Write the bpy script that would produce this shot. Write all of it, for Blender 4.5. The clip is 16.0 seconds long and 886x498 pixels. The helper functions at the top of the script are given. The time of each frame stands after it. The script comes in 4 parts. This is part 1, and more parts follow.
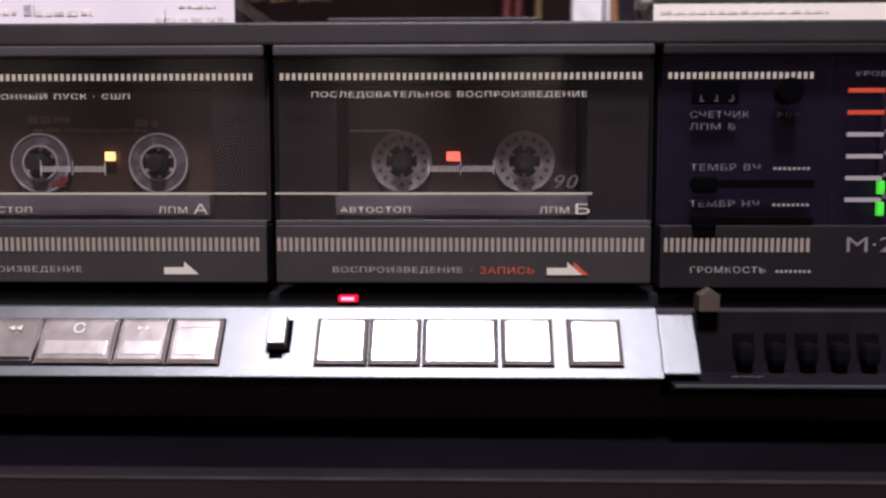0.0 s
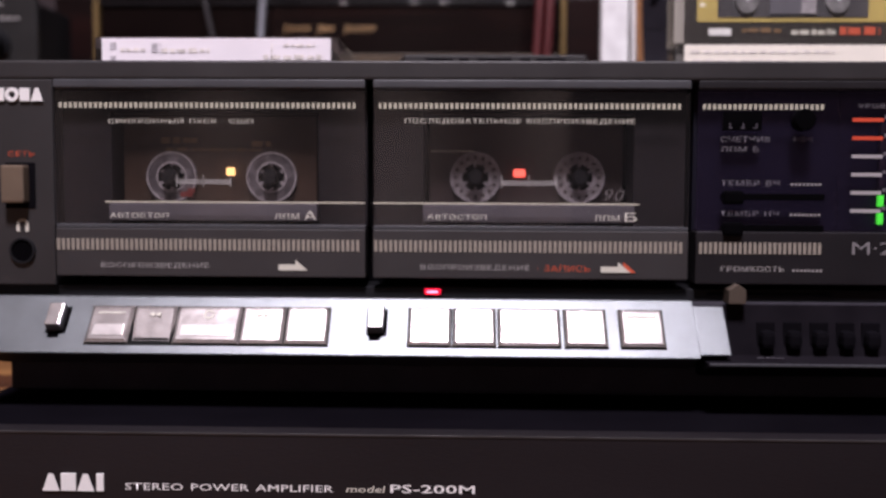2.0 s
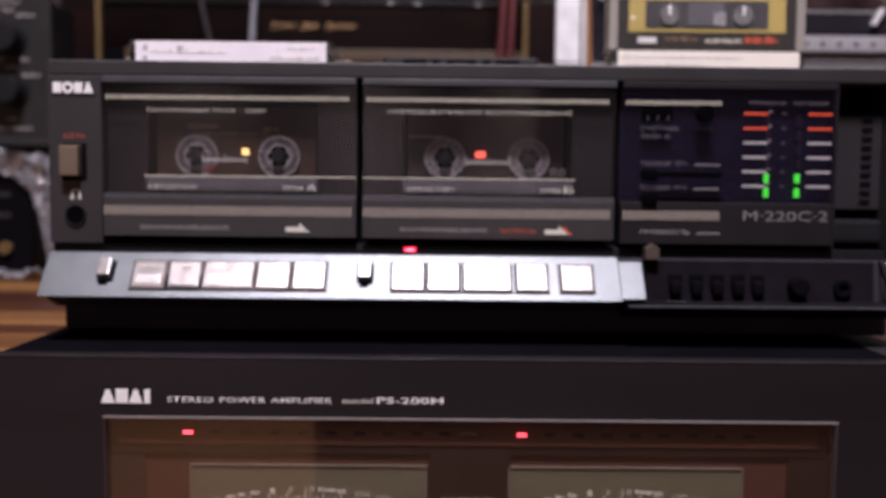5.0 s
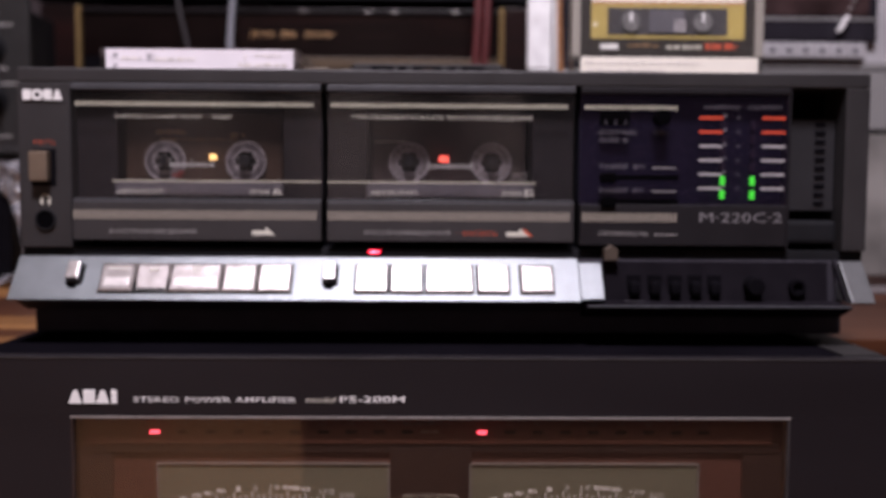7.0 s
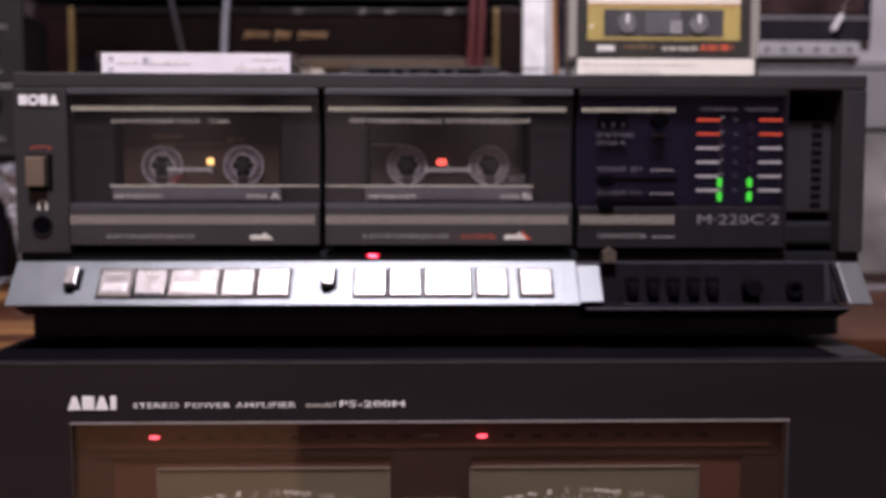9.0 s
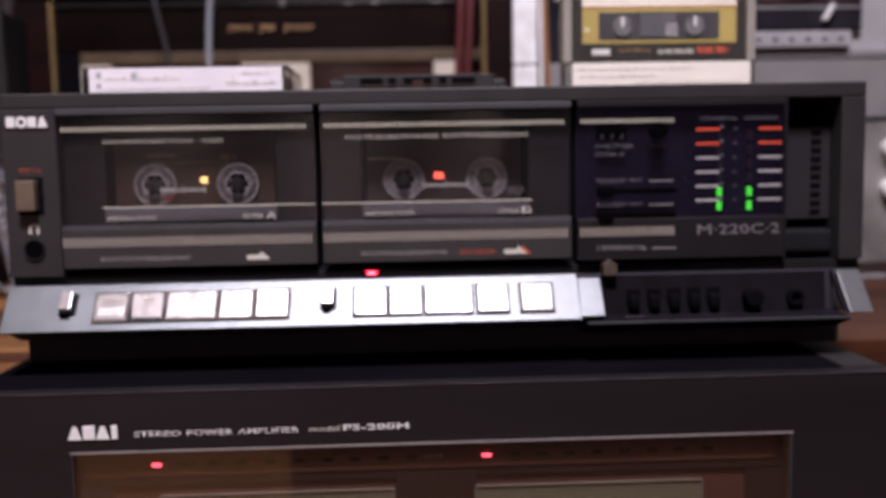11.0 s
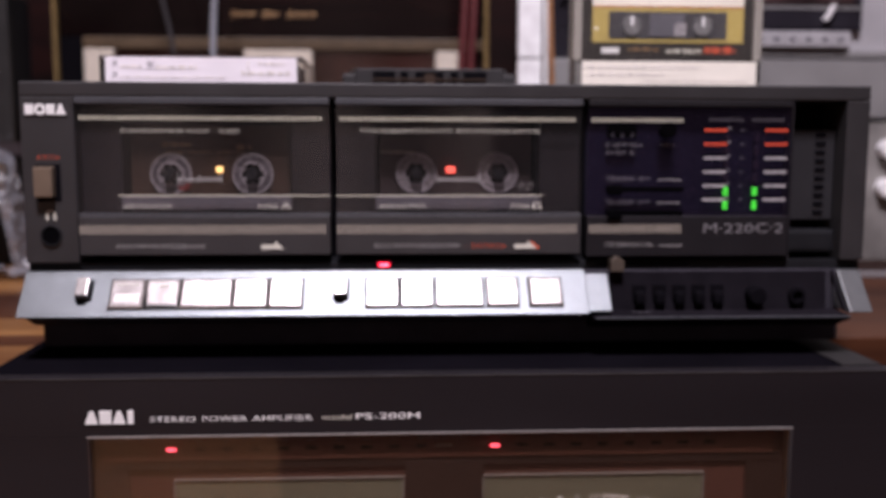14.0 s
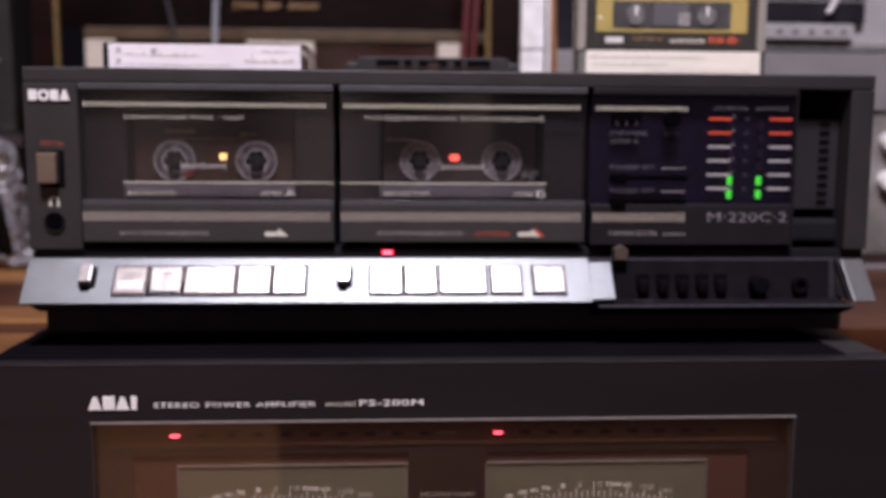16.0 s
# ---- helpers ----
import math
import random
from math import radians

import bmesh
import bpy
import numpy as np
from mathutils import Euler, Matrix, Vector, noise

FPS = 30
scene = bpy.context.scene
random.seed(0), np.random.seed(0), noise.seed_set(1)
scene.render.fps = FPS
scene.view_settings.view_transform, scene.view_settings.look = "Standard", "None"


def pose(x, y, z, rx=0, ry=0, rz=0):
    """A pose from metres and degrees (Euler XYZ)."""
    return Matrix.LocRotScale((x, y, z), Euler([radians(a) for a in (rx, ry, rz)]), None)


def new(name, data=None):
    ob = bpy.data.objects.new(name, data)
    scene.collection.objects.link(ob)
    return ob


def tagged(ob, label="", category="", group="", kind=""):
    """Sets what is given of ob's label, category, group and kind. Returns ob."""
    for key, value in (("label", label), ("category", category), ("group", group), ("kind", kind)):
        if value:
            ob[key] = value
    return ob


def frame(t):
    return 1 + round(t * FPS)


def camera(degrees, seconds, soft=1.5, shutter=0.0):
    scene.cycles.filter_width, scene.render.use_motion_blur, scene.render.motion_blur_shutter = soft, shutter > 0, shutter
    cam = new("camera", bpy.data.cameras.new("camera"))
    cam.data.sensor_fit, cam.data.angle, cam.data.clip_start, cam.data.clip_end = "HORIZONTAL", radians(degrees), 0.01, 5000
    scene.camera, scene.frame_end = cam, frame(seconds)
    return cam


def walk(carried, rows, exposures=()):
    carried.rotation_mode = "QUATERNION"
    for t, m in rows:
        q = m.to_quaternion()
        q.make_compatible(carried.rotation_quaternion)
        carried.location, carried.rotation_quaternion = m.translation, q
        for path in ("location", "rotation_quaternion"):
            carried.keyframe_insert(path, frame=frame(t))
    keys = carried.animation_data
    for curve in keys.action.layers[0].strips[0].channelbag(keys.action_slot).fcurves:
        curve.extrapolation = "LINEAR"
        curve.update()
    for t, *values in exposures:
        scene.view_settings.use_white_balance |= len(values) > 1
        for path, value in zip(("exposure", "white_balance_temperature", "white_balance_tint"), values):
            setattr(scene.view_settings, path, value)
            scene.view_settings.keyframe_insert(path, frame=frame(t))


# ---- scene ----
cam = camera(51.26, 16.0, soft=2.5)
# the lens stays focused close up, where the clip begins
cam.data.dof.use_dof = True
cam.data.dof.focus_distance, cam.data.dof.aperture_fstop = 0.32, 8.5
# seconds, eye x, y, z, pitch, roll, yaw
ROWS = [
    (0.0, 0.0040, -0.3079, 0.0859, -5.02, 0.05, 1.41),
    (0.5, -0.0081, -0.3113, 0.0852, -4.63, 0.35, 1.36),
    (1.0, -0.0218, -0.3210, 0.0835, -3.72, 0.53, 1.18),
    (1.5, -0.0277, -0.3430, 0.0824, -2.99, -0.22, 1.34),
    (2.0, -0.0224, -0.3685, 0.0818, -3.51, -0.29, 1.47),
    (2.5, -0.0194, -0.4037, 0.0844, -2.50, -0.62, 1.59),
    (3.0, -0.0166, -0.4320, 0.0865, -3.05, -0.53, 1.69),
    (3.5, -0.0192, -0.4465, 0.0782, -2.56, -0.95, 0.37),
    (4.0, -0.0230, -0.4510, 0.0721, -3.94, -1.07, 0.45),
    (4.2, -0.0281, -0.4522, 0.0768, -4.47, -0.62, -0.07),
    (6.5, -0.0079, -0.4701, 0.0729, -3.32, -0.64, -0.66),
    (7.0, -0.0079, -0.4695, 0.0736, -3.65, -0.36, -0.83),
    (7.5, -0.0090, -0.4695, 0.0737, -3.74, -0.45, -0.96),
    (8.0, -0.0081, -0.4696, 0.0740, -3.55, -0.32, -0.77),
    (8.5, -0.0089, -0.4700, 0.0758, -3.61, -0.19, -0.99),
    (10.8, -0.0174, -0.4629, 0.0905, -5.45, 0.66, -2.46),
    (11.0, -0.0180, -0.4627, 0.0995, -5.69, 1.02, -2.36),
    (11.5, -0.0267, -0.4721, 0.1177, -7.10, 0.07, -1.51),
    (12.0, -0.0349, -0.4728, 0.1159, -6.33, -0.25, -1.53),
    (12.5, -0.0350, -0.4728, 0.1127, -6.07, -0.36, -2.24),
    (13.0, -0.0338, -0.4713, 0.1089, -6.38, -0.44, -3.17),
    (13.5, -0.0340, -0.4683, 0.1064, -6.55, -0.19, -2.91),
    (14.0, -0.0314, -0.4699, 0.1044, -6.59, -0.17, -3.13),
    (14.5, -0.0302, -0.4683, 0.1009, -6.56, -0.25, -2.92),
    (15.0, -0.0281, -0.4672, 0.0997, -7.02, -0.15, -3.02),
    (15.5, -0.0302, -0.4684, 0.1001, -6.86, -0.15, -3.20),
    (16.0, -0.0338, -0.4700, 0.0998, -6.79, -0.38, -3.17),
]

walk(cam, [(t, pose(x, y, z, 90 + pitch, roll, yaw)) for t, x, y, z, pitch, roll, yaw in ROWS])

# ---- world and light: one ceiling lamp in a closed room ----
world = bpy.data.worlds.new("world")
world.use_nodes = True
world.node_tree.nodes["Background"].inputs[0].default_value = (0.02, 0.018, 0.02, 1)
world.node_tree.nodes["Background"].inputs[1].default_value = 0.2
scene.world = world
scene.view_settings.exposure = 0.0
bulb = bpy.data.lights.new("lamp_light", "AREA")
bulb.shape, bulb.size, bulb.energy, bulb.color = "DISK", 0.34, 62.5, (0.98, 0.89, 1.0)
new("lamp_light", bulb).matrix_world = pose(-0.06, -0.88, 1.64)


# ---- materials ----
def material(name, color, rough=0.5, metal=0.0, vary=0.12, scale=60.0, bump=0.0, bump_scale=900.0, emit=0.0, spec=0.5, stretch=(1, 1, 1)):
    m = bpy.data.materials.new(name)
    m.use_nodes = True
    nt = m.node_tree
    b = nt.nodes["Principled BSDF"]
    b.inputs["Roughness"].default_value, b.inputs["Metallic"].default_value = rough, metal
    b.inputs["Specular IOR Level"].default_value = spec
    b.inputs["Base Color"].default_value = (*color, 1)
    tc = nt.nodes.new("ShaderNodeTexCoord")
    mp = nt.nodes.new("ShaderNodeMapping")
    mp.inputs["Scale"].default_value = stretch
    nt.links.new(tc.outputs["Object"], mp.inputs["Vector"])
    if vary:
        n = nt.nodes.new("ShaderNodeTexNoise")
        n.inputs["Scale"].default_value, n.inputs["Detail"].default_value = scale, 6
        nt.links.new(mp.outputs[0], n.inputs["Vector"])
        r = nt.nodes.new("ShaderNodeValToRGB")
        r.color_ramp.elements[0].position, r.color_ramp.elements[1].position = 0.3, 0.7
        r.color_ramp.elements[0].color = (*[c * (1 - vary) for c in color], 1)
        r.color_ramp.elements[1].color = (*[min(1, c * (1 + vary)) for c in color], 1)
        nt.links.new(n.outputs["Fac"], r.inputs[0])
        nt.links.new(r.outputs[0], b.inputs["Base Color"])
        k = nt.nodes.new("ShaderNodeMapRange")
        k.inputs["To Min"].default_value, k.inputs["To Max"].default_value = max(0.02, rough - 0.1 * vary / 0.12 * rough), min(1, rough + 0.15 * rough)
        nt.links.new(n.outputs["Fac"], k.inputs["Value"])
        nt.links.new(k.outputs[0], b.inputs["Roughness"])
    if bump:
        n2 = nt.nodes.new("ShaderNodeTexNoise")
        n2.inputs["Scale"].default_value, n2.inputs["Detail"].default_value = bump_scale, 3
        nt.links.new(mp.outputs[0], n2.inputs["Vector"])
        bp = nt.nodes.new("ShaderNodeBump")
        bp.inputs["Strength"].default_value, bp.inputs["Distance"].default_value = bump, 0.0006
        nt.links.new(n2.outputs["Fac"], bp.inputs["Height"])
        nt.links.new(bp.outputs[0], b.inputs["Normal"])
    if emit:
        b.inputs["Emission Color"].default_value, b.inputs["Emission Strength"].default_value = (*color, 1), emit
    return m


def pane_material(name, tint, rough=0.03, ior=1.45, haze=0.0, haze_color=(0.3, 0.3, 0.3)):
    """Clear or smoked plastic sheet: tinted see-through with a Fresnel gloss, and a little dusty haze."""
    m = bpy.data.materials.new(name)
    m.use_nodes = True
    nt = m.node_tree
    nt.nodes.remove(nt.nodes["Principled BSDF"])
    out = nt.nodes["Material Output"]
    tr = nt.nodes.new("ShaderNodeBsdfTransparent")
    tr.inputs[0].default_value = (*tint, 1)
    df = nt.nodes.new("ShaderNodeBsdfDiffuse")
    df.inputs[0].default_value = (*haze_color, 1)
    gl = nt.nodes.new("ShaderNodeBsdfGlossy")
    gl.inputs["Roughness"].default_value = rough
    fr = nt.nodes.new("ShaderNodeFresnel")
    fr.inputs[0].default_value = ior
    m1, m2 = nt.nodes.new("ShaderNodeMixShader"), nt.nodes.new("ShaderNodeMixShader")
    m1.inputs[0].default_value = haze
    nt.links.new(tr.outputs[0], m1.inputs[1])
    nt.links.new(df.outputs[0], m1.inputs[2])
    nt.links.new(fr.outputs[0], m2.inputs[0])
    nt.links.new(m1.outputs[0], m2.inputs[1])
    nt.links.new(gl.outputs[0], m2.inputs[2])
    nt.links.new(m2.outputs[0], out.inputs[0])
    return m


def wood_material(name, light, dark, rough, scale=14.0, stretch=(0.35, 3.0, 3.0)):
    m = bpy.data.materials.new(name)
    m.use_nodes = True
    nt = m.node_tree
    b = nt.nodes["Principled BSDF"]
    tc = nt.nodes.new("ShaderNodeTexCoord")
    mp = nt.nodes.new("ShaderNodeMapping")
    mp.inputs["Scale"].default_value = stretch
    n = nt.nodes.new("ShaderNodeTexNoise")
    n.inputs["Scale"].default_value, n.inputs["Detail"].default_value, n.inputs["Distortion"].default_value = scale, 8, 0.8
    r = nt.nodes.new("ShaderNodeValToRGB")
    r.color_ramp.elements[0].position, r.color_ramp.elements[1].position = 0.36, 0.62
    r.color_ramp.elements[0].color, r.color_ramp.elements[1].color = (*dark, 1), (*light, 1)
    nt.links.new(tc.outputs["Object"], mp.inputs["Vector"])
    nt.links.new(mp.outputs[0], n.inputs["Vector"])
    nt.links.new(n.outputs["Fac"], r.inputs[0])
    nt.links.new(r.outputs[0], b.inputs["Base Color"])
    b.inputs["Roughness"].default_value, b.inputs["Specular IOR Level"].default_value = rough, 0.22
    return m


PLASTIC = material("charcoal_plastic", (0.027, 0.025, 0.0265), 0.45, vary=0.15, scale=35, bump=0.25, bump_scale=1800)
PLASTIC_LOW = material("grey_plastic_panel", (0.033, 0.030, 0.0315), 0.48, vary=0.12, scale=40, bump=0.25, bump_scale=1800)
PLASTIC_C = material("black_grey_panel", (0.0090, 0.0075, 0.0096), 0.54, spec=0.3, vary=0.12, scale=40, bump=0.25, bump_scale=1800)
CAP = material("grey_cap_plastic", (0.055, 0.056, 0.063), 0.4, vary=0.1, scale=50, bump=0.15)
BLACK = material("black_plastic", (0.009, 0.009, 0.011), 0.65, spec=0.2, vary=0.2, scale=50, bump=0.2)
UNDER = material("underside_plastic", (0.034, 0.031, 0.040), 0.7, spec=0.2, vary=0.2)
# near-blacks with the shade of recesses and holes in the colour; black knobs share them
PIT = material("recess_shade_black", (0.004, 0.0035, 0.005), 0.85, spec=0.04, vary=0.2)
HOLE = material("hole_shade_black", (0.0018, 0.0016, 0.0022), 0.9, spec=0.02, vary=0.2)
SIDE = material("dark_well_plastic", (0.014, 0.0115, 0.0135), 0.5, spec=0.3, vary=0.2, scale=30)
SILVER = material("silver_paint", (0.156, 0.170, 0.180), 0.32, metal=0.58, vary=0.08, scale=90, bump=0.2, bump_scale=2500)
CHROME = material("chromed_key", (0.62, 0.58, 0.57), 0.24, metal=0.8, vary=0.14, scale=160, bump=0.16, bump_scale=170)
KEYDARK = material("key_edge", (0.006, 0.006, 0.006), 0.7, spec=0.1)
SMOKE = pane_material("smoked_window", (0.82, 0.79, 0.79), haze=0.012)
VIOLET = pane_material("violet_smoked_window", (0.80, 0.74, 0.88), haze=0.013, haze_color=(0.17, 0.125, 0.23))
CLEAR = pane_material("clear_case_plastic", (0.95, 0.945, 0.93), haze=0.01, haze_color=(0.55, 0.53, 0.48))
BROWN_PANE = pane_material("brown_smoked_window", (0.80, 0.755, 0.70), ior=1.8, haze=0.010, haze_color=(0.4, 0.25, 0.15))
BAY_PANE = pane_material("dark_bay_window", (0.86, 0.78, 0.74), haze=0.004, haze_color=(0.3, 0.15, 0.1))
CREAM = material("cream_print", (0.52, 0.50, 0.40), 0.6, vary=0.05)
TAN = material("tan_print", (0.30, 0.265, 0.22), 0.6, vary=0.08)
TEXTM = material("pale_lettering", (0.62, 0.60, 0.52), 0.6, vary=0.04)
TEXTG = material("grey_lettering", (0.36, 0.345, 0.34), 0.6, vary=0.05)
DIMTXT = material("faint_lettering", (0.055, 0.048, 0.062), 0.6, vary=0.1)
TEXTD = material("dim_lettering", (0.15, 0.14, 0.16), 0.6, vary=0.05)
REDTXT = material("red_lettering", (0.55, 0.09, 0.04), 0.6, vary=0.05)
WHITE = material("white_enamel", (0.82, 0.81, 0.80), 0.5, vary=0.03)
PAPER = material("white_card", (0.85, 0.80, 0.84), 0.7, vary=0.04, scale=40)
IVORY = material("ivory_card", (0.86, 0.81, 0.71), 0.7, vary=0.05, scale=40)
INK = material("grey_ink", (0.46, 0.43, 0.46), 0.7, vary=0.3, scale=500)
INK_SOFT = material("faded_ink", (0.71, 0.66, 0.62), 0.7, vary=0.3, scale=500)
RED_GLOW = material("red_lamp", (1.0, 0.12, 0.09), 0.4, vary=0, emit=3.0)
RED_PINK = material("magenta_red_lamp", (1.0, 0.10, 0.17), 0.4, vary=0, emit=6.0)
RED_LENS = material("red_lamp_lens", (0.75, 0.004, 0.035), 0.35, vary=0, emit=0.75)
AMBER = material("amber_lamp", (1.0, 0.60, 0.22), 0.4, vary=0, emit=2.6)
GREEN = material("green_segment", (0.07, 0.85, 0.04), 0.4, vary=0, emit=1.15)
OFFSEG = material("unlit_segment", (0.016, 0.010, 0.013), 0.4)
RED_BAR = material("red_scale_bar", (0.62, 0.07, 0.03), 0.5, vary=0.05)
GREY_BAR = material("grey_scale_bar", (0.36, 0.34, 0.35), 0.5, vary=0.05)
REEL = material("reel_plastic", (0.33, 0.31, 0.32), 0.35, vary=0.25, scale=300)
REEL_A = material("smoky_reel_plastic", (0.105, 0.096, 0.104), 0.3, vary=0.45, scale=240)
REELRIM = material("reel_rim_plastic", (0.40, 0.375, 0.40), 0.3, vary=0.3, scale=300)
SHELL_A = material("brown_cassette_shell", (0.044, 0.027, 0.019), 0.35, vary=0.25, scale=60)
SHELL_B = material("dark_cassette_shell", (0.055, 0.041, 0.041), 0.3, vary=0.2, scale=60)
BAND = material("cassette_band", (0.12, 0.115, 0.13), 0.4, vary=0.1)
BROWN_KEY = material("brown_switch", (0.20, 0.15, 0.11), 0.35, metal=0.35, vary=0.12)
AMP_FACE = material("amp_face_metal", (0.0096, 0.0076, 0.0098), 0.46, spec=0.42, vary=0.15, scale=25, bump=0.15, bump_scale=2200, stretch=(0.2, 1, 1))
AMP_TOP = material("amp_top_steel", (0.0046, 0.0040, 0.0058), 0.9, spec=0.0, vary=0.2, scale=18, bump=0.3, bump_scale=1500)
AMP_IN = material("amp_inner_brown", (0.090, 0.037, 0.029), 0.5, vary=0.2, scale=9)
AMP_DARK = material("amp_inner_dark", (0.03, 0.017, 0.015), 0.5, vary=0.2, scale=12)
METER = material("meter_plate", (0.25, 0.245, 0.185), 0.35, metal=0.4, vary=0.08, scale=40, stretch=(0.1, 1, 6))
EDGE = material("bright_edge", (0.32, 0.30, 0.29), 0.35, metal=0.5)
GOLD = material("gold_trim", (0.46, 0.32, 0.14), 0.35, metal=0.7, vary=0.12)
GOLDSCRIPT = material("gold_script", (0.50, 0.31, 0.15), 0.5, vary=0.15)
GOLDTXT = material("gold_print", (0.20, 0.12, 0.06), 0.5, vary=0.2)
GLOSSWOOD = wood_material("rosewood_gloss", (0.013, 0.006, 0.0055), (0.007, 0.004, 0.004), 0.18)
DARKWOOD = wood_material("rosewood_dark_gloss", (0.007, 0.0035, 0.0035), (0.004, 0.002, 0.002), 0.2)
REDWOOD = wood_material("rosewood_side", (0.015, 0.005, 0.0045), (0.007, 0.003, 0.003), 0.35)
OAK = wood_material("oak_veneer", (0.29, 0.142, 0.052), (0.12, 0.050, 0.020), 0.42, scale=9.0, stretch=(0.07, 2.6, 2.6))
OAK_DARK_SHADED = wood_material("dark_shaded_oak", (0.085, 0.032, 0.015), (0.040, 0.014, 0.008), 0.42, scale=9.0, stretch=(0.07, 2.6, 2.6))
TANWOOD = material("tan_frame", (0.085, 0.054, 0.028), 0.5, vary=0.2)
CREAMPANEL = material("cream_panel", (0.66, 0.59, 0.50), 0.5, vary=0.08)
# red-brown whose upright streaks stand in for reflections in the bays
REDBROWN = material("redbrown_panel", (0.026, 0.009, 0.008), 0.4, vary=0.7, scale=22, stretch=(1, 1, 0.15))
GREYCASE = material("silver_recorder", (0.46, 0.45, 0.47), 0.4, metal=0.2, vary=0.1, scale=30)
WHITECASE = material("white_gloss_plastic", (0.90, 0.88, 0.89), 0.16, vary=0.16, scale=70)
DARKGLASS = material("dark_gloss_window", (0.022, 0.020, 0.026), 0.12, vary=0.3, scale=25)
UNIT = material("grey_unit_face", (0.014, 0.0135, 0.0138), 0.5, vary=0.15)
YELLOW = material("mustard_label", (0.48, 0.37, 0.11), 0.6, vary=0.06)
CABLE_GREY = material("grey_cable", (0.30, 0.31, 0.35), 0.5, vary=0.08)
CABLE_DARK = material("dark_cable", (0.03, 0.027, 0.03), 0.5)
CABLE_RED = material("red_cable", (0.10, 0.016, 0.018), 0.45, vary=0.15)
CABLE_COPPER = material("copper_cable", (0.42, 0.20, 0.09), 0.4, metal=0.4)
FILM = pane_material("crumpled_film", (0.86, 0.86, 0.88), rough=0.30, ior=1.5, haze=0.34, haze_color=(0.50, 0.50, 0.56))
WALLP = material("beige_wall", (0.26, 0.21, 0.18), 0.8, vary=0.08, scale=4)
DARKWALL = material("dark_wall", (0.055, 0.040, 0.044), 0.8, vary=0.15, scale=4)
STRIPED = bpy.data.materials.new("striped_wallpaper")
STRIPED.use_nodes = True
nt = STRIPED.node_tree
wave = nt.nodes.new("ShaderNodeTexWave")
wave.inputs["Scale"].default_value, wave.inputs["Distortion"].default_value = 0.55, 1.5
ramp = nt.nodes.new("ShaderNodeValToRGB")
ramp.color_ramp.elements[0].color, ramp.color_ramp.elements[1].color = (0.10, 0.07, 0.06, 1), (0.62, 0.52, 0.46, 1)
tco = nt.nodes.new("ShaderNodeTexCoord")
nt.links.new(tco.outputs["Object"], wave.inputs["Vector"])
nt.links.new(wave.outputs["Fac"], ramp.inputs[0])
nt.links.new(ramp.outputs[0], nt.nodes["Principled BSDF"].inputs["Base Color"])
nt.nodes["Principled BSDF"].inputs["Roughness"].default_value = 0.8
CEIL = material("white_ceiling", (0.75, 0.73, 0.70), 0.9, vary=0.03, scale=4)
FLOORM = wood_material("floor_boards", (0.34, 0.20, 0.11), (0.18, 0.10, 0.06), 0.4)


# ---- builders ----
def part(name, bm, mat, parent=None, label=""):
    me = bpy.data.meshes.new(name)
    bm.normal_update()
    bm.to_mesh(me)
    bm.free()
    me.materials.append(mat)
    ob = new(name, me)
    ob.parent = parent
    return tagged(ob, label)


def thing(name, at, label, category, group="", kind=""):
    ob = new(name)
    ob.location = at
    ob.empty_display_size = 0.02
    bpy.context.view_layer.update()
    return tagged(ob, label, category, group, kind)


def under(ob, parent):
    """Parent without moving."""
    ob.parent = parent
    if parent:
        top = parent
        off = Matrix.Identity(4)
        while top:
            off = top.matrix_basis.inverted() if top.parent is None else off
            top = top.parent
        if parent.parent is None:
            ob.matrix_parent_inverse = off
    return ob


def add_box(bm, x0, x1, y0, y1, z0, z1, place=None):
    pts = [(x, y, z) for x in (x0, x1) for y in (y0, y1) for z in (z0, z1)]
    vs = [bm.verts.new(place(p) if place else p) for p in pts]
    for f in ((0, 1, 3, 2), (4, 6, 7, 5), (0, 4, 5, 1), (2, 3, 7, 6), (0, 2, 6, 4), (1, 5, 7, 3)):
        bm.faces.new([vs[i] for i in f])
    return bm


def bevelled(bm, w, seg=2):
    bmesh.ops.recalc_face_normals(bm, faces=bm.faces)
    if w:
        bmesh.ops.bevel(bm, geom=list(bm.edges), offset=w, segments=seg, affect="EDGES", profile=0.6)
    return bm


def slab(name, x, y, z, mat, parent=None, bev=0.0004, label="", place=None):
    ob = part(name, bevelled(add_box(bmesh.new(), *x, *y, *z, place), bev), mat, None, label)
    return under(ob, parent)


def pane(*args, **kw):
    ob = slab(*args, **kw)
    ob.visible_shadow = False
    return ob


def many(name, boxes, mat, parent=None, label="", place=None):
    bm = bmesh.new()
    for b in boxes:
        add_box(bm, *b, place)
    bmesh.ops.recalc_face_normals(bm, faces=bm.faces)
    return under(part(name, bm, mat, None, label), parent)


def prism(name, profile, x0, x1, mat, parent=None, bev=0.0003, label=""):
    """A profile of (y, z) carried along x."""
    bm = bmesh.new()
    a = [bm.verts.new((x0, y, z)) for y, z in profile]
    b = [bm.verts.new((x1, y, z)) for y, z in profile]
    bm.faces.new(a)
    bm.faces.new(b[::-1])
    for i in range(len(profile)):
        j = (i + 1) % len(profile)
        bm.faces.new((a[i], b[i], b[j], a[j]))
    return under(part(name, bevelled(bm, bev), mat, None, label), parent)


